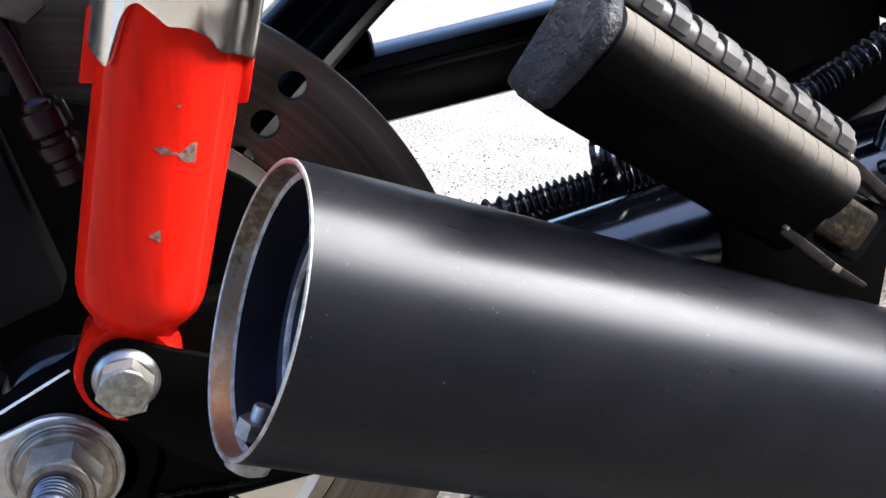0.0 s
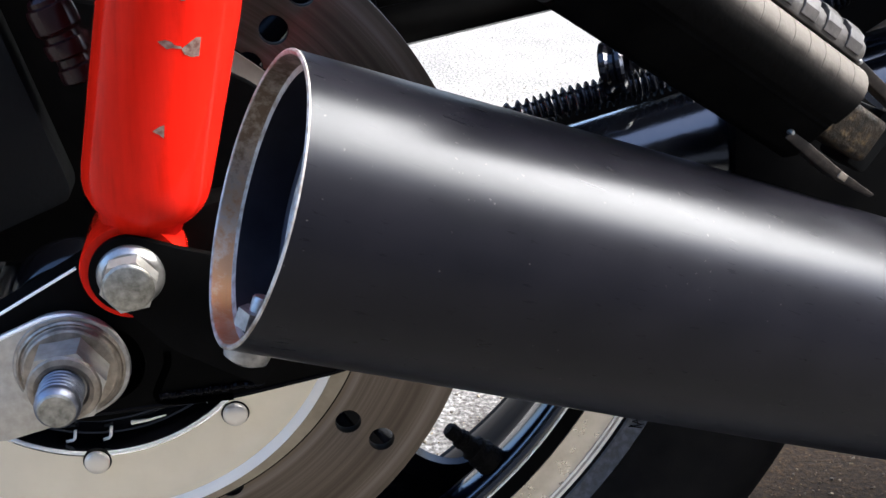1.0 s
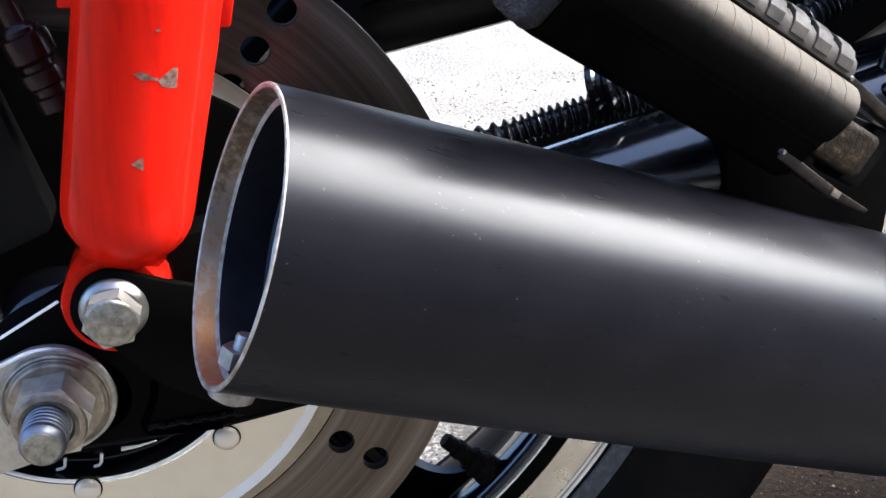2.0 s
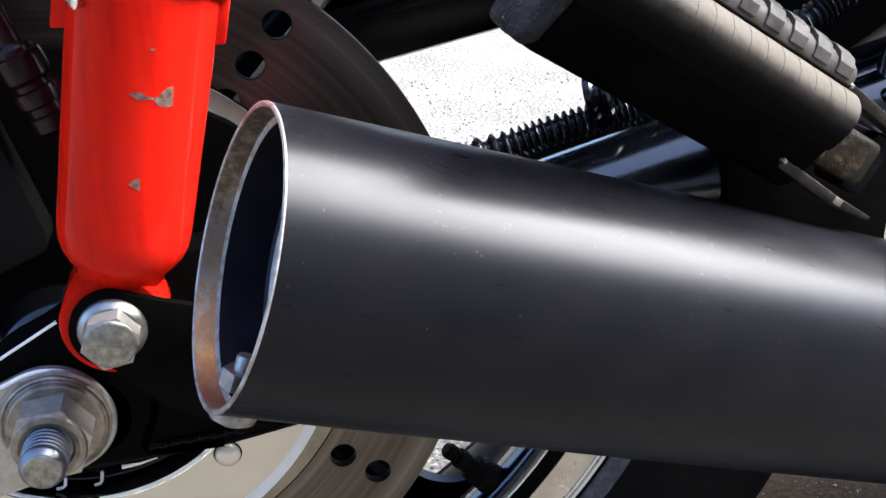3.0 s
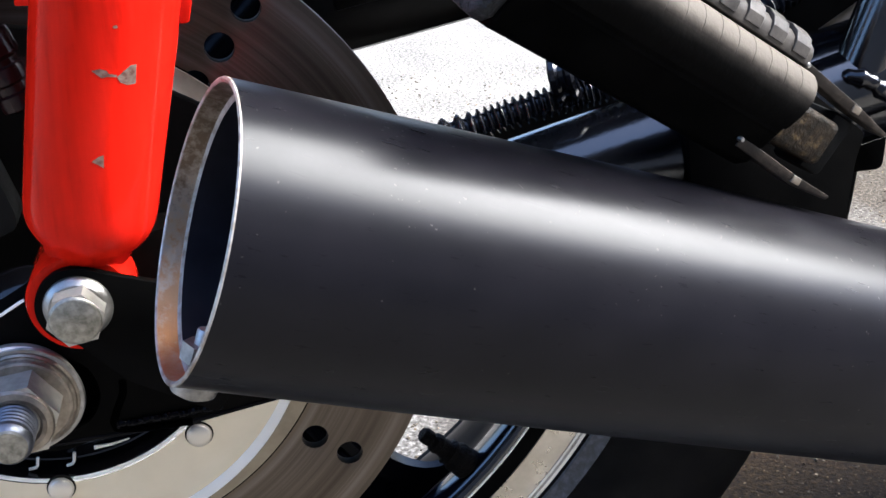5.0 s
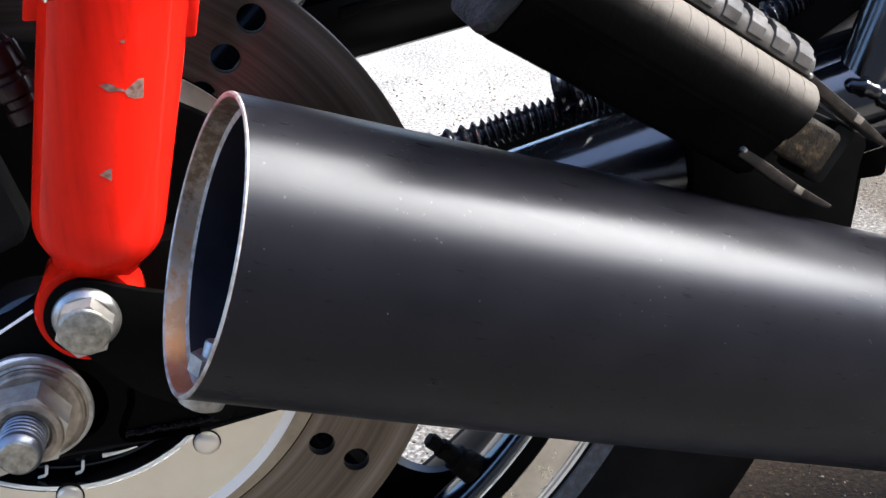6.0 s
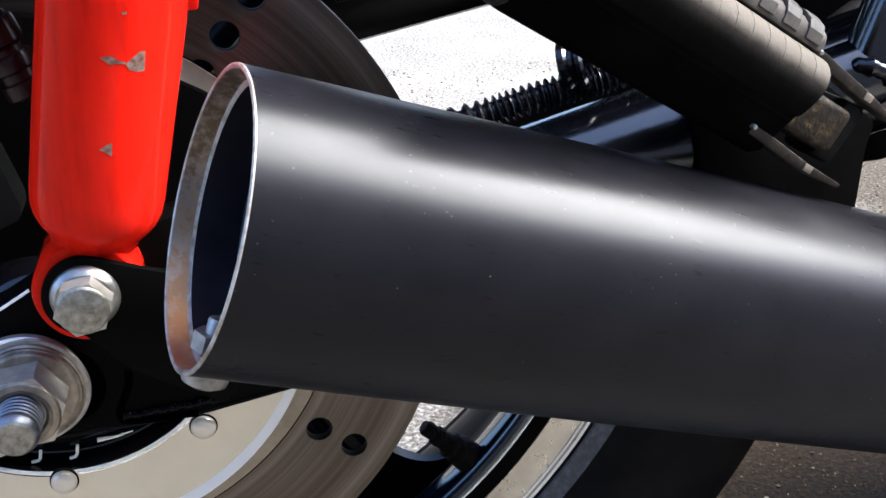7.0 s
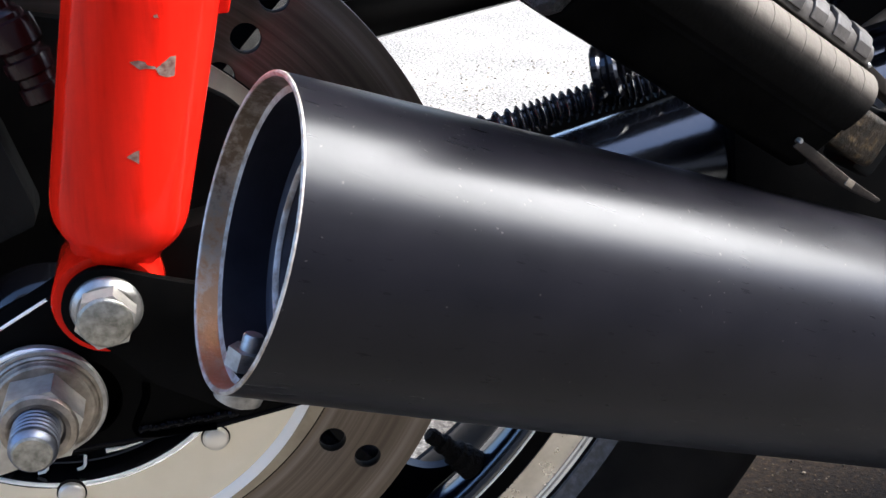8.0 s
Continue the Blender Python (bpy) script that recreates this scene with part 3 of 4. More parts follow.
def flange_bolt(name, cx, ch, y_flange, parent, label):
    o = Vector((cx, 0, AXLE + ch))
    b = part(name, lathe([(0.004, y_flange + 0.0015), (0.0097, y_flange + 0.0015), (0.0099, y_flange), (0.0094, y_flange - 0.0014), (0.0080, y_flange - 0.0026), (0.004, y_flange - 0.0028)], o, (0, 1, 0), 48), ZINC, parent, label)
    part("hex_head", prism(6, 0.0084, o, (0, -1, 0), -y_flange + 0.0015, -y_flange + 0.0088, 30 + 12, 0.0), DULL_ZINC, b)
    part("head_face", lathe([(0.0075, -y_flange + 0.0086), (0.0071, -y_flange + 0.0094), (0.0064, -y_flange + 0.0098), (0.0, -y_flange + 0.0100)], o, (0, -1, 0), 40), DULL_FACE, b, "dull grey face of the bolt head")
    return b


flange_bolt("shock_bolt", 0.0229, 0.0372, -0.0765, bike, "zinc-plated hex flange bolt through the shock eye")

# swing arm: end plate with the axle slot, lug, and the tube that runs forward
slot = [(0.0105 + 0.0125 * math.cos(t), -0.0025 + 0.0135 * math.sin(t)) for t in (math.pi * (-0.5 + k / 14) for k in range(15))] + \
       [(-0.004 + 0.0125 * math.cos(t), -0.0025 + 0.0135 * math.sin(t)) for t in (math.pi * (0.5 + k / 14) for k in range(15))]
outline = rounded([(-0.07, -0.016), (-0.045, 0.0015), (-0.0186, 0.0176), (0.0063, 0.0329), (0.022, 0.046), (0.04, 0.050), (0.10, 0.064), (0.105, -0.004), (0.0836, -0.0100), (0.053, -0.0167), (0.027, -0.0193), (0.0, -0.0215), (-0.06, -0.030)], 0.006)
swing_arm = part("swing_arm", plate(outline, -0.056, -0.042, [slot], 0.0024), FLAT_BLACK, bike, "black painted swing arm end plate with the axle slot")
T0, T1 = at(0.06, -0.052, 0.0210), at(0.36, -0.045, 0.108)
part("arm_tube", sweep([T0, T0.lerp(T1, 0.3), T1], 0.0205, 40), TUBE_BLACK, swing_arm, "gloss black round swing arm tube")
lug = rounded([(0.0229 + 0.0122 * math.cos(radians(t)), 0.0372 + 0.0122 * math.sin(radians(t))) for t in range(60, 275, 12)] +
              [(0.034, 0.012), (0.060, -0.002), (0.075, 0.02), (0.058, 0.040), (0.038, 0.0450)], 0.002, 2)
part("shock_lug", plate(lug, -0.0765, -0.0738, (), 0.0006), FLAT_BLACK, swing_arm, "dusty black lug plate over the shock eye")
weld = [at(0.027 + 0.034 * q, -0.0562, -0.0150 + 0.0035 * q + 0.0002 * math.sin(q * 27)) for q in (k / 60 for k in range(61))]
part("weld_bead", sweep(weld, lambda q: 0.0013 + 0.0002 * math.sin(q * 131) + 0.0002 * math.sin(q * 53 + 1), 12), SPOKE_BLACK, swing_arm, "rough black weld bead")
part("seam", sweep(spline([at(0.0302, -0.0560, 0.001), at(0.0298, -0.0560, -0.004), at(0.0270, -0.0560, -0.011), at(0.0262, -0.0560, -0.0150), at(0.030, -0.0560, -0.0170), at(0.0506, -0.0560, -0.0165)], 40), 0.0012, 10), SEAM_BLACK, swing_arm)

part("lower_edge", sweep([at(0.0, -0.0553, -0.0208), at(0.027, -0.0553, -0.0187), at(0.053, -0.0553, -0.0161), at(0.0836, -0.0553, -0.0095), at(0.103, -0.0553, -0.0035)], 0.0011, 10), SPOKE_BLACK, swing_arm, "rounded shiny lower edge of the plate")
# added black disc behind the axle slot, so that the slot looks dark
part("slot_dark_backing", plate(circle(0.004, -0.0025, 0.029, 40), -0.0415, -0.0395, (), 0.0), FLAT_BLACK, swing_arm)
# white bead painted in for the highlight on the plate's upper edge
part("edge_glint", sweep([at(-0.068, -0.0555, -0.0138), at(-0.045, -0.0555, 0.0010), at(-0.0186, -0.0555, 0.0172), at(0.0045, -0.0555, 0.0313)], 0.0006, 10), BRIGHT_EDGE, swing_arm, "painted white glint along the glossy plate edge")

# axle: adjuster plate, flange nut, threaded end
adj = [(0.0184 * math.cos(radians(t)) - 0.0004, 0.0184 * math.sin(radians(t)) - 0.0008) for t in range(-78, 116, 8)] + [(-0.030, 0.0055), (-0.060, -0.004), (-0.060, -0.0275), (-0.0208, -0.0258)]
adjuster = part("axle_adjuster", plate(adj, -0.0605, -0.0565, [circle(-0.0262, -0.003, 0.0048, 24)], 0.0009), DULL_ZINC, bike, "cream-grey metal axle adjuster plate")
rim = [(-0.060, -0.0040), (-0.030, 0.0055)] + [(0.0182 * math.cos(radians(t)) - 0.0004, 0.0182 * math.sin(radians(t)) - 0.0008) for t in range(114, -50, -8)]
part("plate_edge", sweep([at(x, -0.0600, h) for x, h in rim], lambda q: 0.0008 - 0.0004 * q, 10), BRIGHT_EDGE, adjuster, "bright white edge of the plate")
AX = Vector((0, 0, AXLE))
nut = part("axle_nut", lathe([(0.006, -0.0600), (0.0163, -0.0600), (0.0167, -0.0606), (0.0166, -0.0618), (0.0160, -0.0624), (0.0154, -0.0621), (0.0150, -0.0624), (0.0146, -0.0636), (0.0139, -0.0641), (0.0126, -0.0642), (0.006, -0.0650)], AX + Vector((0.0010, 0, -0.0004)), (0, 1, 0), 72), BROWNED, bike, "zinc-plated flanged hex nut on the rear axle", 24)
part("washer", lathe([(0.010, -0.0598), (0.0176, -0.0598), (0.0180, -0.0604), (0.0176, -0.0611), (0.0160, -0.0612)], AX + Vector((0.0012, 0, -0.0002)), (0, 1, 0), 72), ZINC, nut, "thin bright washer under the nut", 24)
HEX_O = AX + Vector((0.0006, 0, 0))
part("hex", prism(6, 0.0127, HEX_O, (0, -1, 0), 0.063, 0.0752, 30 + 9), DULL_ZINC, nut)
part("hex_front", lathe([(0.0112, 0.0750), (0.0106, 0.0762), (0.0090, 0.0768), (0.0076, 0.0764), (0.0066, 0.0750)], HEX_O, (0, -1, 0), 48), BROWNED, nut, "brown-stained turned front of the nut")
turns = [(0.0066, -0.070)]
for k in range(5):
    y = -0.0752 - k * 0.0019
    turns += [(0.0066, y), (0.0069, y - 0.0004), (0.0069, y - 0.0009), (0.0065, y - 0.0013)]
turns += [(0.0066, -0.0852), (0.0068, -0.0862), (0.0063, -0.0876), (0.0056, -0.0884), (0.0, -0.0886)]
axle_end = part("axle_end", lathe(turns, AX, (0, 1, 0), 48), THREAD, nut, "dark threaded end of the axle", 24)
part("axle_face", lathe([(0.0056, -0.0885), (0.0050, -0.0890), (0.0016, -0.0890), (0.0, -0.0890)], AX, (0, 1, 0), 40), DULL_FACE, nut, "dull grey end face of the axle")

# brake disc
def disc_ring():
    holes = []
    rows = [(53.8, 3), (24.6, 2), (-4.5, 3), (-33.7, 2), (-62.0, 3), (-92.0, 2), (-122.0, 3), (-152.0, 2), (178.0, 3), (148.0, 2), (108.0, 3), (80.0, 2)]
    for ang, count in rows:
        for r in ((0.0998, 0.1153, 0.1316) if count == 3 else (0.1123, 0.1283)):
            holes.append(circle(r * math.cos(radians(ang)), r * math.sin(radians(ang)), 0.0050, 22))
    return plate(circle(0, 0, 0.1441, 160), 0.0, 0.0046, [circle(0, 0, 0.086, 96)] + holes, 0.0005)


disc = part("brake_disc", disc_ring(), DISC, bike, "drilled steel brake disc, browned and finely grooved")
disc.data.materials.append(RECESS_SHADE)
# hole walls get the dark colour that paints shade inside them
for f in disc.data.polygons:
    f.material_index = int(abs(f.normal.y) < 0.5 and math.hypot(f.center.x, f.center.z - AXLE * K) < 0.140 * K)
part("groove", lathe([(0.1021, -0.0002), (0.1026, -0.0002)], AX, (0, 1, 0), 160), FLAT_BLACK, disc)
carrier = part("disc_carrier", lathe([(0.0655, -0.0092), (0.0893, -0.0092)], AX, (0, 1, 0), 160), CARRIER, disc, "cream-grey riveted disc carrier")
part("inner_wall", lathe([(0.0640, 0.008), (0.0640, -0.0080)], AX, (0, 1, 0), 160), GLOSS_BLACK, disc)
part("inner_edge", lathe([(0.0640, -0.0080), (0.0643, -0.0088), (0.0651, -0.0091)], AX, (0, 1, 0), 160), BRIGHT_EDGE, disc)
part("chamfer", lathe([(0.0891, -0.0090), (0.0919, -0.0118), (0.0924, -0.0119)], AX, (0, 1, 0), 160), BRIGHT_EDGE, disc, "bright machined chamfer of the carrier")
part("outer_slope", lathe([(0.0924, -0.0119), (0.0929, -0.0112), (0.0950, -0.0014), (0.0962, -0.0006), (0.1019, -0.0006), (0.1021, 0.0)], AX, (0, 1, 0), 160), STAINED, disc, "brown-stained step beside the carrier")


def rivets():
    prof = [(0.0047, 0.0), (0.0047, 0.0014), (0.0044, 0.0021), (0.0036, 0.0026), (0.0020, 0.0030), (0.0, 0.0031)]
    first = None
    for k, (ang, r) in enumerate(((-91.5, 0.0675), (-45.1, 0.0708), (0.5, 0.070), (45, 0.070), (90, 0.070), (135, 0.070), (180, 0.070), (-137, 0.069))):
        p = AX + Vector((r * math.cos(radians(ang)), -0.0091, r * math.sin(radians(ang))))
        if first is None:
            first = part("rivet", lathe(prof, (0, 0, 0), (0, -1, 0), 28), RIVET, disc, "round rivet head")
            first.location = p * K
            # dark ring paints the shadow at the rivet's foot
            seat = part("rivet_shade_ring", lathe([(0.0045, -0.0006), (0.0047, 0.0005), (0.0052, 0.0004), (0.0054, -0.0004)], (0, 0, 0), (0, -1, 0), 28), RECESS_SHADE, disc, "dark ring painted as shade round the rivet")
            seat.location = p * K
        else:
            ob = first.copy()
            scene.collection.objects.link(ob)
            ob.location = p * K
            ob = seat.copy()
            scene.collection.objects.link(ob)
            ob.location = p * K


rivets()

# rear wheel
WY = 0.146
WO = AX + Vector((0, WY, 0))
wheel = part("rear_wheel", lathe([(0.2515, -0.0508), (0.2450, -0.0482), (0.2440, -0.0478), (0.2395, -0.0440), (0.2380, -0.0380), (0.2385, -0.0300), (0.2410, -0.0230), (0.2462, -0.0160), (0.2498, -0.0090), (0.2506, 0.0), (0.2518, 0.0120), (0.2550, 0.0260), (0.2600, 0.0380), (0.2635, 0.0440),
                                  (0.2705, 0.0510), (0.2620, 0.0450), (0.2600, 0.030), (0.2590, 0.0), (0.2600, -0.030), (0.2560, -0.0450), (0.2515, -0.0480)],
                                 WO, (0, 1, 0), 192), RIM_BLACK, bike, "gloss black cast motorcycle wheel rim")
part("rim_shoulder", lathe([(0.2442, -0.0482), (0.2430, -0.0481), (0.2412, -0.0474), (0.2396, -0.0462), (0.2384, -0.0447), (0.2374, -0.0425), (0.2367, -0.0398), (0.2365, -0.0368), (0.2368, -0.0335), (0.2380, -0.0290)], WO, (0, 1, 0), 192), SHOULDER, wheel, "gloss blue-black rounded rim shoulder")
part("rim_lip", lathe([(0.2700, -0.0480), (0.2722, -0.0498), (0.2718, -0.0515), (0.2702, -0.0518), (0.2694, -0.0506), (0.2684, -0.0512), (0.2670, -0.0518), (0.2655, -0.0512), (0.2600, -0.0508), (0.2522, -0.0506), (0.2512, -0.0496)], WO, (0, 1, 0), 192), POLISHED, wheel, "polished bare aluminium rim flange")
for r, y, w in ((0.2713, -0.0512, 0.0011), (0.2685, -0.0512, 0.0008)):
    part("lip_edge", lathe([(r + w * math.cos(radians(q)), y + w * math.sin(radians(q))) for q in range(0, 360, 45)], WO, (0, 1, 0), 192, closed=True), BRIGHT_EDGE, wheel, "bright raised edge of the rim flange")
part("rim_face", lathe([(0.2513, -0.0512), (0.2452, -0.0488), (0.2446, -0.0482)], WO, (0, 1, 0), 192), FLAT_BLACK, wheel)
part("rim_edge", lathe([(0.2441 + 0.0006 * math.cos(radians(q)), -0.0482 + 0.0006 * math.sin(radians(q))) for q in range(0, 360, 45)], WO, (0, 1, 0), 192, closed=True), BRIGHT_EDGE, wheel, "thin bright edge inside the rim")
part("tyre_bead", lathe([(0.2720, -0.0500), (0.2738, -0.0545), (0.2780, -0.0567), (0.2808, -0.0590), (0.2815, -0.0580)], WO, (0, 1, 0), 192), BEAD_RUBBER, wheel, "shiny tyre bead beside the rim, painted blue-grey for sky light")
part("far_lip", lathe([(0.2630, 0.0432), (0.2650, 0.0470), (0.2690, 0.0505), (0.2712, 0.0512), (0.2722, 0.0500)], WO, (0, 1, 0), 192), RIM_BLACK, wheel, "black far rim flange")
tyre_half = [(0.2705, -0.0490), (0.2730, -0.0530), (0.2780, -0.0560), (0.2840, -0.0610), (0.2980, -0.0670), (0.3180, -0.0695), (0.3370, -0.0660), (0.3520, -0.0590), (0.3640, -0.0510), (0.3740, -0.0370), (0.3815, -0.0200), (0.3845, -0.0060)]
part("tyre", lathe(tyre_half + [(r, -y) for r, y in reversed(tyre_half)], WO, (0, 1, 0), 192), TYRE, wheel, "black rubber tyre")
part("hub", lathe([(0.0, -0.171), (0.020, -0.171), (0.024, -0.168), (0.026, -0.162), (0.030, -0.158), (0.046, -0.156), (0.050, -0.153), (0.052, -0.149), (0.0585, -0.1475), (0.0615, -0.1455), (0.0645, -0.144), (0.0645, -0.126), (0.055, -0.10), (0.045, -0.04), (0.042, 0.05), (0.058, 0.07), (0.0, 0.075)], WO, (0, 1, 0), 96), GLOSS_BLACK, wheel, "gloss black wheel hub")
for r, y in ((0.0605, -0.1462), (0.0535, -0.1492)):
    part("hub_ridge", lathe([(r + 0.0009 * math.cos(radians(q)), y + 0.0009 * math.sin(radians(q))) for q in range(0, 360, 45)], WO, (0, 1, 0), 96, closed=True), GLOSS_BLACK, wheel)
# white slivers stand in for glints on the glossy hub casting
for line in (((0.0110, -0.0550), (0.0175, -0.0543), (0.0240, -0.0526)), ((0.0037, -0.0562), (0.0032, -0.0600), (0.0024, -0.0612), (0.0004, -0.0617)), ((-0.0095, -0.0570), (-0.0100, -0.0605), (-0.0108, -0.0613), (-0.0132, -0.0617)), ((0.0392, -0.0478), (0.0405, -0.0468))):
    part("hub_glint", sweep([at(x, -0.0035, h) for x, h in line], (lambda q: 0.0009 * (1 - 0.75 * q)) if line[0][0] == 0.0110 else 0.0006, 8), BRIGHT_EDGE, wheel, "painted white glint on a hub casting edge")
for k in range(6):
    a = radians(-100 + 60 * k)
    part("hub_bolt", prism(6, 0.0055, WO + Vector((0.040 * math.cos(a), 0, 0.040 * math.sin(a))), (0, -1, 0), 0.155, 0.162, 30, 0.0008), GLOSS_BLACK, wheel)


def spoke(angle):
    """A cast spoke with faceted sides that flares into the rim."""
    bm = bmesh.new()
    d = Vector((math.cos(radians(angle)), 0, math.sin(radians(angle))))
    e = Vector((-d.z, 0, d.x))
    sec = [(1.0, 0.010), (1.0, -0.006), (0.82, -0.012), (0.55, -0.0125), (0.40, -0.021), (0.28, -0.0225), (0.16, -0.0215), (0.02, -0.026), (-0.25, -0.029), (-0.45, -0.0285), (-0.75, -0.016), (-1.0, -0.006), (-1.0, 0.010), (-0.6, 0.020), (0.6, 0.020)]
    rows = []
    shape = spline([(r, half, 0) for r, half in ((0.045, 0.026), (0.08, 0.0225), (0.12, 0.0195), (0.15, 0.0185), (0.18, 0.0187), (0.20, 0.0200), (0.215, 0.0232), (0.226, 0.0270), (0.2345, 0.0320), (0.240, 0.0370), (0.244, 0.0430), (0.2485, 0.0540))], 60)
    for r, half, _ in shape:
        row = []
        for q, y in sec:
            o = q * half
            rr = math.sqrt(max(r * r - o * o, 0.0)) if r > 0.19 else r
            thin = 1.0 - 0.62 * min(1.0, max(0.0, (r - 0.195) / 0.045))
            row.append(bm.verts.new(WO + Vector((0, y * thin - 0.006, 0)) + d * rr + e * o))
        rows.append(row)
    n = len(sec)
    for a, b in zip(rows, rows[1:]):
        for k in range(n):
            j = (k + 1) % n
            bm.faces.new((a[k], b[k], b[j], a[j]))
    bm.faces.new(rows[0])
    bm.faces.new(rows[-1])
    return bm


for k in range(7):
    part("spoke", spoke(47 - 360 / 7 * k), SPOKE_BLACK, wheel, "", 42)
VD = Vector((math.cos(radians(-42.2)), 0, math.sin(radians(-42.2))))
VO = WO + Vector((-0.010, -0.036, 0.013))
part("valve_stem", lathe([(0.0085, 0.253), (0.0078, 0.2480), (0.0082, 0.2450), (0.0066, 0.2425), (0.0072, 0.2395), (0.0052, 0.2380), (0.0046, 0.2340), (0.0053, 0.2325), (0.0050, 0.2295), (0.0036, 0.2285), (0.0041, 0.2265), (0.0042, 0.2230), (0.0033, 0.2214), (0.0, 0.2212)], VO, VD, 24), VALVE, wheel, "cracked dark rubber valve stem")

rng = random.Random(11)
for k in range(6):
    a = radians(-27.2 + rng.uniform(-0.9, 0.9))
    o = WO + Vector((0.2755 * math.cos(a), -0.0550, 0.2755 * math.sin(a)))
    tip = o + Vector((rng.uniform(0.000, 0.007), -0.004, rng.uniform(-0.005, 0.004)))
    part("rubber_hair", sweep([o, o.lerp(tip, 0.5) + Vector((0, -0.001, 0.0006)), tip], 0.00025, 6), TYRE, wheel)

# far swing arm, seen through the wheel
far_arm = part("far_swing_arm", block(at(0.21, 0.2475, 0.0690), (1, 0, 0.233), (0, 1, 0), (-0.233, 0, 1), 0.50, 0.035, 0.0415, 0.009), ARM_BLACK, bike, "dusty black far swing arm beam")
part("ridge", block(at(0.255, 0.2285, 0.0880), (1, 0, 0.233), (0, 1, 0), (-0.233, 0, 1), 0.26, 0.004, 0.006, 0.0015), ARM_BLACK, far_arm)
part("adjuster_boss", block(at(0.115, 0.2475, 0.056), (1, 0, 0.233), (0, 1, 0), (-0.233, 0, 1), 0.052, 0.032, 0.054, 0.006), FLAT_BLACK, far_arm)

# foot peg, folded up and back
P_U = Vector((-0.829, -0.24, 0.504)).normalized()
P_B = at(0.2200, -0.1132, 0.0992)
P_V = Vector((0.72, 0.16, 0.67))
P_V = (P_V - P_U * P_V.dot(P_U)).normalized()
P_W = P_U.cross(P_V)
if P_W.y > 0:
    P_W = -P_W


def peg_prism(section, s0, s1, bevel):
    bm = bmesh.new()
    rings = [[bm.verts.new(P_B + P_U * s + P_V * v + P_W * w) for v, w in section] for s in (s0, s1)]
    n = len(section)
    for k in range(n):
        j = (k + 1) % n
        bm.faces.new((rings[0][k], rings[1][k], rings[1][j], rings[0][j]))
    bm.faces.new(rings[0])
    bm.faces.new(rings[1])
    return bevelled(bm, bevel, 2) if bevel else bm


def lug_bar(p0, p1, p2, half):
    """A bent flat bar seen on edge: its middle line in (way along the peg, height across it)."""
    bm = bmesh.new()
    rings = []
    for (q, v), h in ((p0, half), (p1, half), (p2, half * 0.45)):
        rings.append([bm.verts.new(P_B + P_U * q + P_V * (v + dv) + P_W * w) for dv, w in ((h, -0.0055), (h, -0.0130), (-h, -0.0130), (-h, -0.0062))])
    for a, b in zip(rings, rings[1:]):
        for k in range(4):
            j = (k + 1) % 4
            bm.faces.new((a[k], b[k], b[j], a[j]))
    bm.faces.new(rings[0])
    bm.faces.new(rings[-1])
    return bevelled(bm, 0.0005)


peg = part("foot_peg", peg_prism([(-0.0232, -0.0115), (-0.0212, -0.0078), (-0.0030, 0.0000), (0.0000, 0.0008), (0.0030, 0.0002), (0.0070, -0.0036), (0.0065, -0.024), (-0.022, -0.028)], -0.004, 0.091, 0.0010), RUBBER, bike, "folded passenger foot peg of black rubber", 50)
part("edge_strip", peg_prism([(-0.0086, -0.0022), (-0.0062, -0.0007), (-0.0038, 0.0004), (-0.0012, 0.0012), (0.0012, 0.0014), (0.0032, 0.0010), (0.0050, 0.0001), (0.0065, -0.0014), (0.0075, -0.0030), (0.0079, -0.0048), (0.0070, -0.008), (-0.0060, -0.005)], -0.004, 0.0915, 0.0), EDGE_RUBBER, peg, "worn rounded rubber edge, painted grey on its lit upper side", 60)
part("mould_line", peg_prism([(-0.0118, -0.0040), (-0.0108, -0.0030), (-0.0098, -0.0029), (-0.0110, -0.006)], -0.003, 0.088, 0.0), RUBBER, peg)
part("top_pad", peg_prism([(0.0087, -0.0046), (0.0118, -0.0050), (0.0138, -0.0060), (0.0152, -0.0085), (0.0158, -0.0120), (0.0162, -0.024), (0.0073, -0.024)], -0.002, 0.0915, 0.0005), WORN_RUBBER, peg, "ribbed grey rubber tread pad", 50)
for k in range(9):
    q = 0.0005 + k * 0.0100
    part("tread_rib", peg_prism([(0.0100, -0.0042), (0.0132, -0.0047), (0.0156, -0.0062), (0.0170, -0.0095), (0.0176, -0.024), (0.0115, -0.024)], q, q + 0.0062, 0.0003), WORN_RUBBER, peg, "", 18)
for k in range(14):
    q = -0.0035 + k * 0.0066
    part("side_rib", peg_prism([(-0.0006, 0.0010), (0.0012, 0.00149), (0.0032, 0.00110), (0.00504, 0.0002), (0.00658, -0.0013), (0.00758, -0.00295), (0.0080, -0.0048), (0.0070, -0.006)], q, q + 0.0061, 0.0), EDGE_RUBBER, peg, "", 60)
part("end_cap", peg_prism([(-0.0230, -0.0118), (-0.0210, -0.0082), (-0.0028, 0.0000), (0.0030, 0.0006), (0.0072, -0.0030), (0.0110, -0.0060), (0.0105, -0.024), (-0.021, -0.027)], 0.0905, 0.0965, 0.0022), ROUGH_RUBBER, peg, "rough worn rubber end")
part("tongue", peg_prism([(-0.0130, -0.0075), (-0.0118, -0.0062), (-0.0010, -0.0055), (0.0005, -0.0068), (0.0005, -0.020), (-0.0130, -0.022)], -0.0262, 0.002, 0.0014), CAST, peg, "brown-stained cast steel hinge tongue")
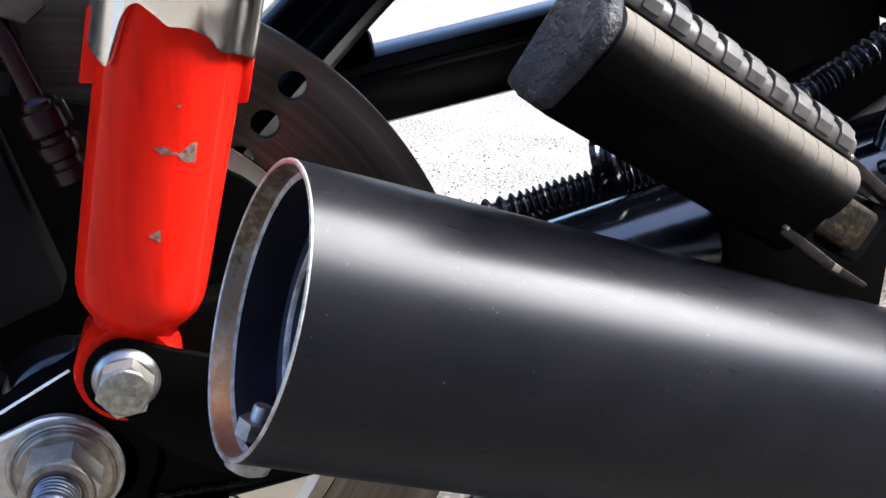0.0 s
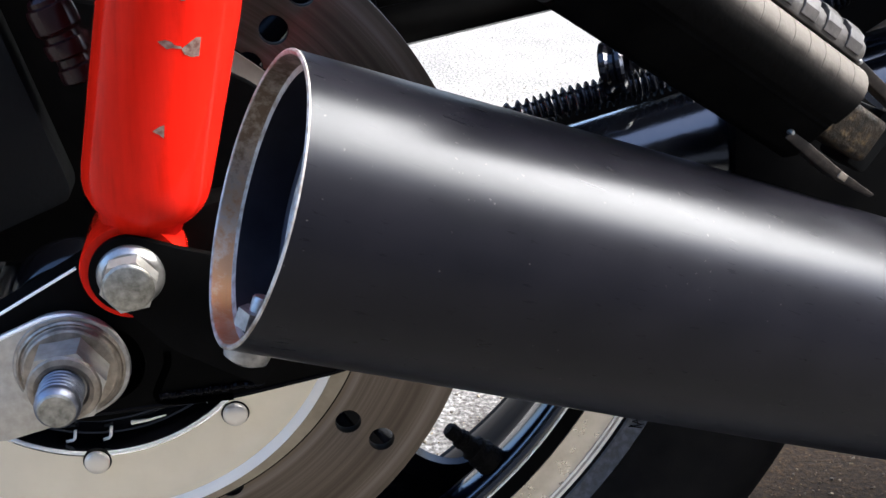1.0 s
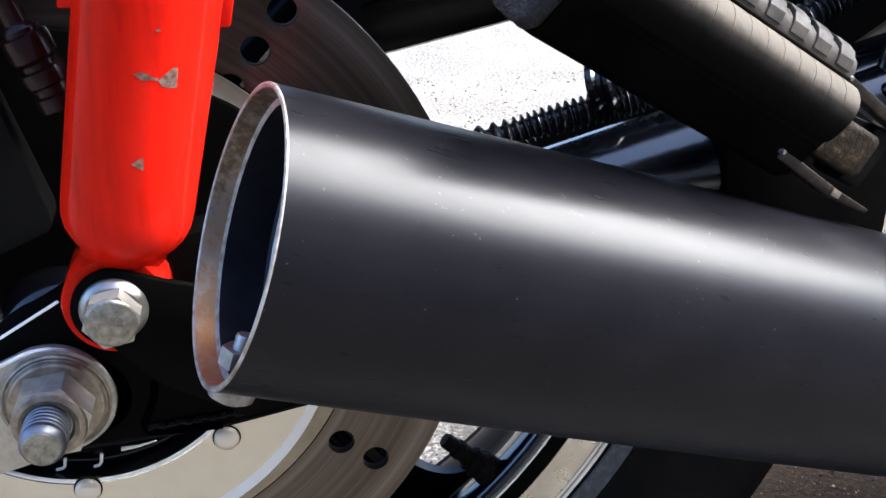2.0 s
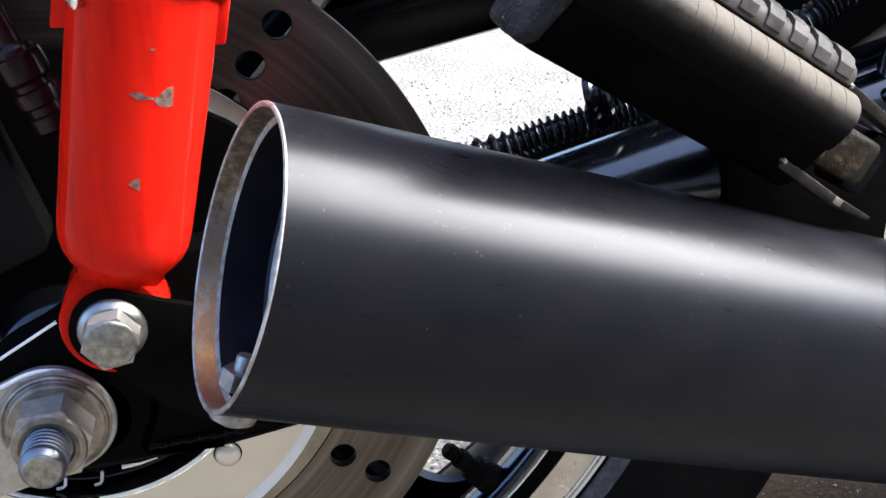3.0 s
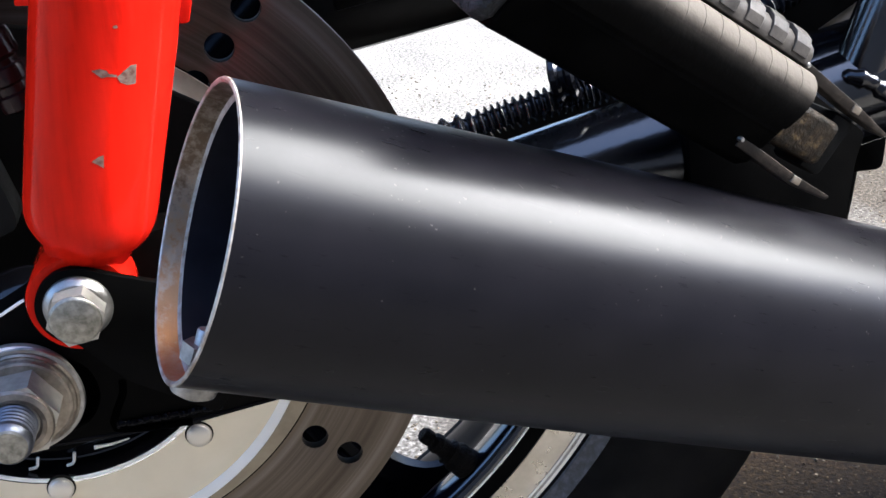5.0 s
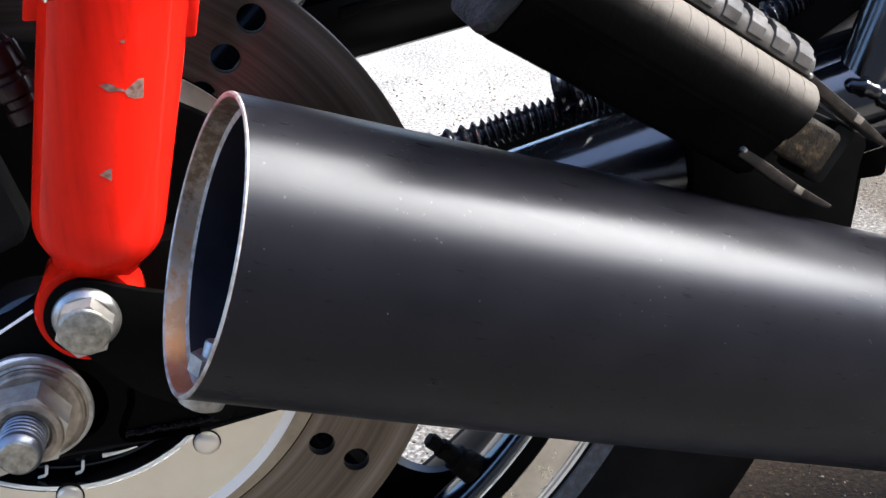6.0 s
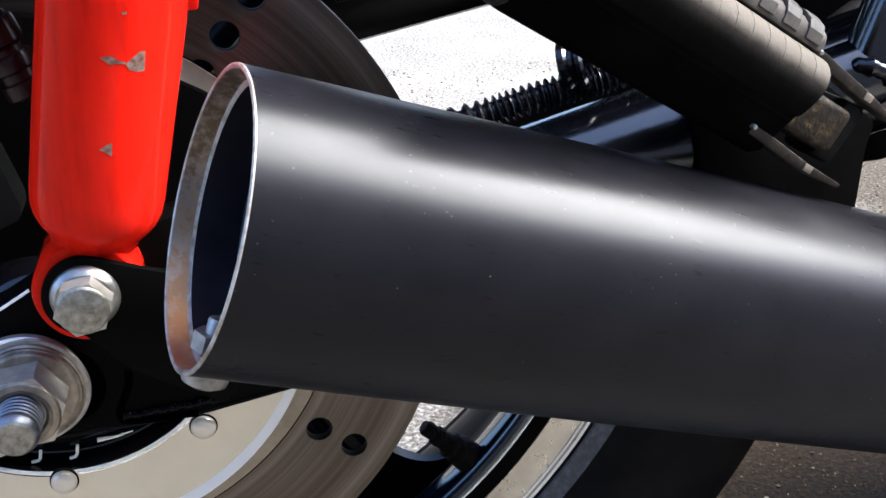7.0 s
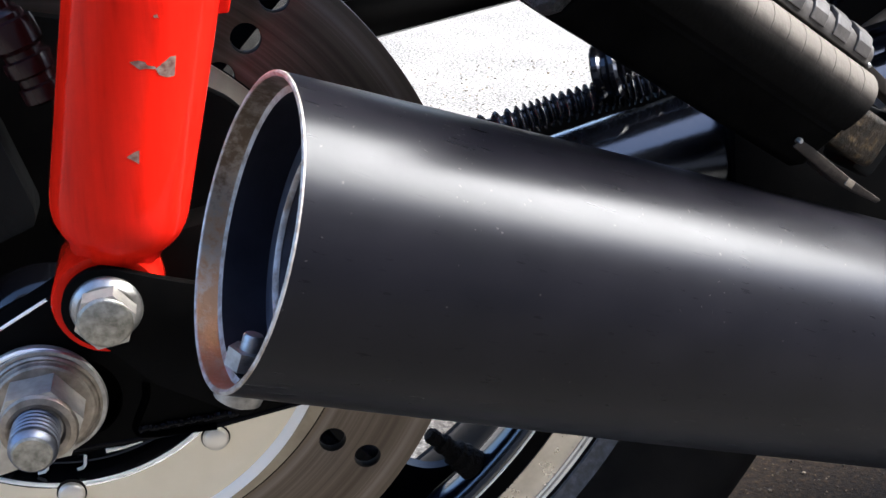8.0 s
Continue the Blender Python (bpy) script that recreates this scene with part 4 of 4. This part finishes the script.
part("front_lug", lug_bar((0.0052, -0.0172), (-0.0215, -0.0194), (-0.0372, -0.0190), 0.0016), WORN_LUG, peg, "worn brown steel hinge lug")
part("rear_lug", lug_bar((0.0, 0.0088), (-0.0280, 0.0062), (-0.0448, 0.0046), 0.0016), WORN_LUG, peg, "worn brown steel hinge lug")
for name, q, v in (("front_pin", 0.0058, -0.0166), ("rear_pin", -0.0016, 0.0092)):
    part(name, lathe([(0.0, 0.0), (0.0006, -0.0002), (0.0008, -0.0008), (0.0008, -0.0040), (0.0, -0.0040)], P_B + P_U * q + P_V * v + P_W * -0.0040, P_W, 16), ZINC, peg, "small bright pin end")
for q, v in ((-0.0215, -0.0190), (-0.0280, 0.0064)):
    part("worn_spot", block(P_B + P_U * q + P_V * v + P_W * -0.0057, P_U, P_V, P_W, 0.0036, 0.0022, 0.0006, 0.0002), BROWNED, peg, "spot rubbed to bare metal")
part("pin_block", peg_prism([(-0.0150, -0.0105), (0.0035, -0.0085), (0.0035, -0.022), (-0.0150, -0.024)], -0.0345, -0.0250, 0.0018), CALIPER, peg, "dark cast block round the hinge pin")
part("mount_plate", plate(rounded([(0.205, 0.092), (0.243, 0.090), (0.266, 0.074), (0.2640, 0.066), (0.2635, 0.045), (0.262, 0.020), (0.215, 0.020)], 0.003), -0.072, -0.062, (), 0.001), FLAT_BLACK, bike, "black foot peg mounting plate")
part("lower_frame_tube", sweep([at(0.235, -0.058, 0.076), at(0.30, -0.058, 0.096), at(0.42, -0.058, 0.130)], 0.0125, 32), TUBE_BLACK, bike, "gloss black frame tube")
frame_tube = part("frame_tube", sweep([at(0.2655, -0.060, 0.082), at(0.2680, -0.060, 0.090), at(0.2735, -0.060, 0.108), at(0.30, -0.060, 0.195)], 0.0092, 32), TUBE_BLACK, bike, "gloss black upright frame tube")
wa, wu, wv = basis((0.29, 0, 0.95))
wp = [at(0.2672, -0.060, 0.0885) + (wu * math.cos(q) + wv * math.sin(q)) * (0.0100 + 0.0004 * math.sin(5 * q)) + wa * 0.0012 * math.sin(3 * q + 1) for q in (2 * math.pi * k / 72 for k in range(73))]
part("weld_bead", sweep(wp, lambda q: 0.0028 + 0.0003 * math.sin(q * 113) + 0.0003 * math.sin(q * 47 + 1), 12), GLOSS_BLACK, frame_tube, "shiny lumpy weld round the tube foot")

part("stay_rod", sweep([at(0.240, -0.030, 0.072), at(0.277, -0.030, 0.0975), at(0.33, -0.030, 0.134)], 0.0045, 20), BRACKET, bike, "dull grey steel stay rod")

# added black box closes the bright gap behind the frame tubes
part("dark_filler_box", block(at(0.475, 0.16, 0.205), (1, 0, 0), (0, 1, 0), (0, 0, 1), 0.21, 0.20, 0.20, 0.006), FLAT_BLACK, bike, "added black filler box behind the frame")

# corrugated hose
hp = spline([at(0.0940, -0.046, 0.0660), at(0.1395, -0.046, 0.0738), at(0.1582, -0.046, 0.0788), at(0.1751, -0.046, 0.0829), at(0.1880, -0.047, 0.0862), at(0.2107, -0.046, 0.0936), at(0.2437, -0.040, 0.1085), at(0.2584, -0.038, 0.1165), at(0.2831, -0.036, 0.1330), at(0.3253, -0.034, 0.1590)], 640)


def ridges(q):
    return 0.0040 + 0.0011 * max(-0.7, math.sin(q * 2 * math.pi * 62))


hose = part("corrugated_hose", sweep(hp, ridges, 20), PLASTIC, bike, "black corrugated plastic hose")
part("clamp", lathe([(0.0060, -0.0030), (0.0084, -0.0034), (0.0090, -0.0028), (0.0088, -0.0012), (0.0078, -0.0002), (0.0078, 0.0012), (0.0086, 0.0022), (0.0086, 0.0036), (0.0074, 0.0044), (0.0060, 0.0040)], at(0.1745, -0.0470, 0.0905), (0.86, -0.42, 0.30), 72, closed=True), GLOSS_BLACK, hose, "gloss black hose clamp ring")
# added black sheet stands in for the dark gap behind the hose
part("hose_gap_sheet", plate(rounded([(0.1500, 0.0640), (0.1819, 0.0735), (0.1872, 0.0815), (0.1961, 0.0880), (0.2184, 0.0960), (0.2594, 0.1135), (0.3086, 0.1300), (0.3086, 0.040), (0.1500, 0.030)], 0.003), -0.016, -0.012, (), 0.001), FLAT_BLACK, bike, "added black sheet for the dark gap behind the hose")

# brake caliper behind the shock
bracket = part("caliper_bracket", plate(rounded([(-0.080, 0.150), (-0.0159, 0.1429), (-0.0068, 0.1275), (-0.0042, 0.1075), (0.0005, 0.1065), (0.0130, 0.1045), (0.0330, 0.0940), (0.0490, 0.0838), (0.0610, 0.0775),
                                                 (0.0745, 0.0640), (0.0850, 0.0450), (0.0513, 0.0124), (-0.0288, 0.018), (-0.080, 0.018)], 0.003, 3), -0.016, -0.0105, (), 0.001), FLAT_BLACK, bike, "black brake caliper bracket")
part("caliper", plate(rounded([(-0.075, 0.130), (-0.0255, 0.130), (-0.0138, 0.0946), (0.0010, 0.0493), (0.0006, 0.0445), (-0.0197, 0.0352), (-0.075, 0.012)], 0.003), -0.030, -0.0162, (), 0.002), CALIPER, bracket, "dark grey cast brake caliper face")
B_O, B_A = at(-0.006, -0.032, 0.1226), Vector((0.0160, 0.0, -0.0400)).normalized()
part("hose_fitting", lathe([(r * 1.22, q) for r, q in [(0.0, -0.04), (0.0030, -0.04), (0.0032, 0.012), (0.0040, 0.0128), (0.0046, 0.0138), (0.0046, 0.0152), (0.0057, 0.0158), (0.0060, 0.0172), (0.0060, 0.0230), (0.0054, 0.0240), (0.0048, 0.0246), (0.0048, 0.0262),
                            (0.0058, 0.0268), (0.0060, 0.0280), (0.0058, 0.0312), (0.0046, 0.0322), (0.0046, 0.0345), (0.0054, 0.0352), (0.0054, 0.0395), (0.0042, 0.0405), (0.0, 0.042)]], B_O, B_A, 32), FITTING, bracket, "black brake hose fitting")
part("hose_bolt", prism(6, 0.0080, at(-0.004, -0.030, 0.142), (0.2, -0.9, -0.1), -0.002, 0.008, 10, 0.0008), BRACKET, bracket, "dull grey hex bolt")
part("bleed_block", block(at(-0.0125, -0.030, 0.1165), (1, 0, -0.2), (0, 1, 0), (0.2, 0, 1), 0.011, 0.010, 0.0075, 0.001), CALIPER, bracket)

# unseen seat and side covers, over the view: added to keep the sun from the wheel and the shock absorber
bm = bmesh.new()
rows = []
for x, half, near, low, high in ((-0.42, 0.06, 0.06, 0.33, 0.37), (-0.30, 0.14, 0.12, 0.29, 0.40), (-0.12, 0.22, 0.16, 0.26, 0.40), (0.10, 0.25, 0.19, 0.23, 0.38), (0.20, 0.25, 0.195, 0.19, 0.37), (0.42, 0.26, 0.18, 0.14, 0.37),
                                  (0.60, 0.28, 0.15, 0.06, 0.50), (1.05, 0.27, 0.15, 0.0, 0.60), (1.35, 0.20, 0.18, 0.10, 0.62), (1.50, 0.14, 0.14, 0.34, 0.60)):
    rows.append([bm.verts.new(at(x, 0.14 + (near if q < 0 else half) * q, low + (high - low) * w)) for q, w in ((-0.7, 0), (-1, 0.15), (-1, 0.75), (-0.75, 1), (0.75, 1), (1, 0.75), (1, 0.15), (0.7, 0))])
for a, b in zip(rows, rows[1:]):
    for k in range(8):
        bm.faces.new((a[k], b[k], b[(k + 1) % 8], a[(k + 1) % 8]))
bm.faces.new(rows[0])
bm.faces.new(rows[-1])
part("unseen_seat_blocker", bevelled(bm, 0.006), FLAT_BLACK, bike, "unseen black seat and side covers, added above the wheel to block sun")

# unseen engine shape, added to shade the ground beside the wheel
bm = bmesh.new()
rows = []
for x, half, low, high in ((0.54, 0.14, -0.24, 0.16), (0.60, 0.21, -0.28, 0.20), (0.75, 0.30, -0.30, 0.24), (0.95, 0.30, -0.30, 0.26), (1.12, 0.18, -0.22, 0.22), (1.20, 0.10, -0.12, 0.10)):
    rows.append([bm.verts.new(at(x, 0.14 + half * q, low + (high - low) * w)) for q, w in ((-0.6, 0), (-1, 0.25), (-1, 0.75), (-0.6, 1), (0.6, 1), (1, 0.75), (1, 0.25), (0.6, 0))])
for a, b in zip(rows, rows[1:]):
    for k in range(8):
        bm.faces.new((a[k], b[k], b[(k + 1) % 8], a[(k + 1) % 8]))
bm.faces.new(rows[0])
bm.faces.new(rows[-1])
part("unseen_engine_blocker", bevelled(bm, 0.008), FLAT_BLACK, bike, "unseen black engine shape, added ahead of the wheel to shade the ground")

# loose grit on the asphalt
tmp = bmesh.new()
bmesh.ops.create_icosphere(tmp, subdivisions=1, radius=1.0)
base_v = [v.co.copy() for v in tmp.verts]
base_f = [[v.index for v in f.verts] for f in tmp.faces]
tmp.free()
rng = random.Random(5)
verts, faces = [], []
for k in range(7600):
    near = k % 2 == 0
    x, y = (rng.uniform(0.05, 0.75), rng.uniform(0.22, 0.62)) if near else (rng.uniform(-0.1, 1.3), rng.uniform(0.2, 1.5))
    size = rng.uniform(0.0004, 0.0008) * rng.choice((1, 1, 1, 1, 1, 1, 1.8)) if near else rng.uniform(0.0008, 0.0022)
    turn = Euler((rng.uniform(-0.4, 0.4), rng.uniform(-0.4, 0.4), rng.uniform(0, 6.3))).to_matrix()
    flat = Vector((1.0, rng.uniform(0.6, 1.0), rng.uniform(0.4, 0.7)))
    n = len(verts)
    for v in base_v:
        w = Vector((v.x * flat.x, v.y * flat.y, v.z * flat.z)) + Vector((rng.uniform(-1, 1), rng.uniform(-1, 1), rng.uniform(-1, 1))) * 0.16
        verts.append((turn @ w * size + Vector((x, y, size * 0.25)))[:])
    faces += [[n + q for q in f] for f in base_f]
me = bpy.data.meshes.new("loose_grit")
me.from_pydata(verts, [], faces)
me.materials.append(STONE)
grit = new("loose_grit", me)
tagged(grit, "small loose stones scattered on the asphalt", "gravel", kind="stuff")
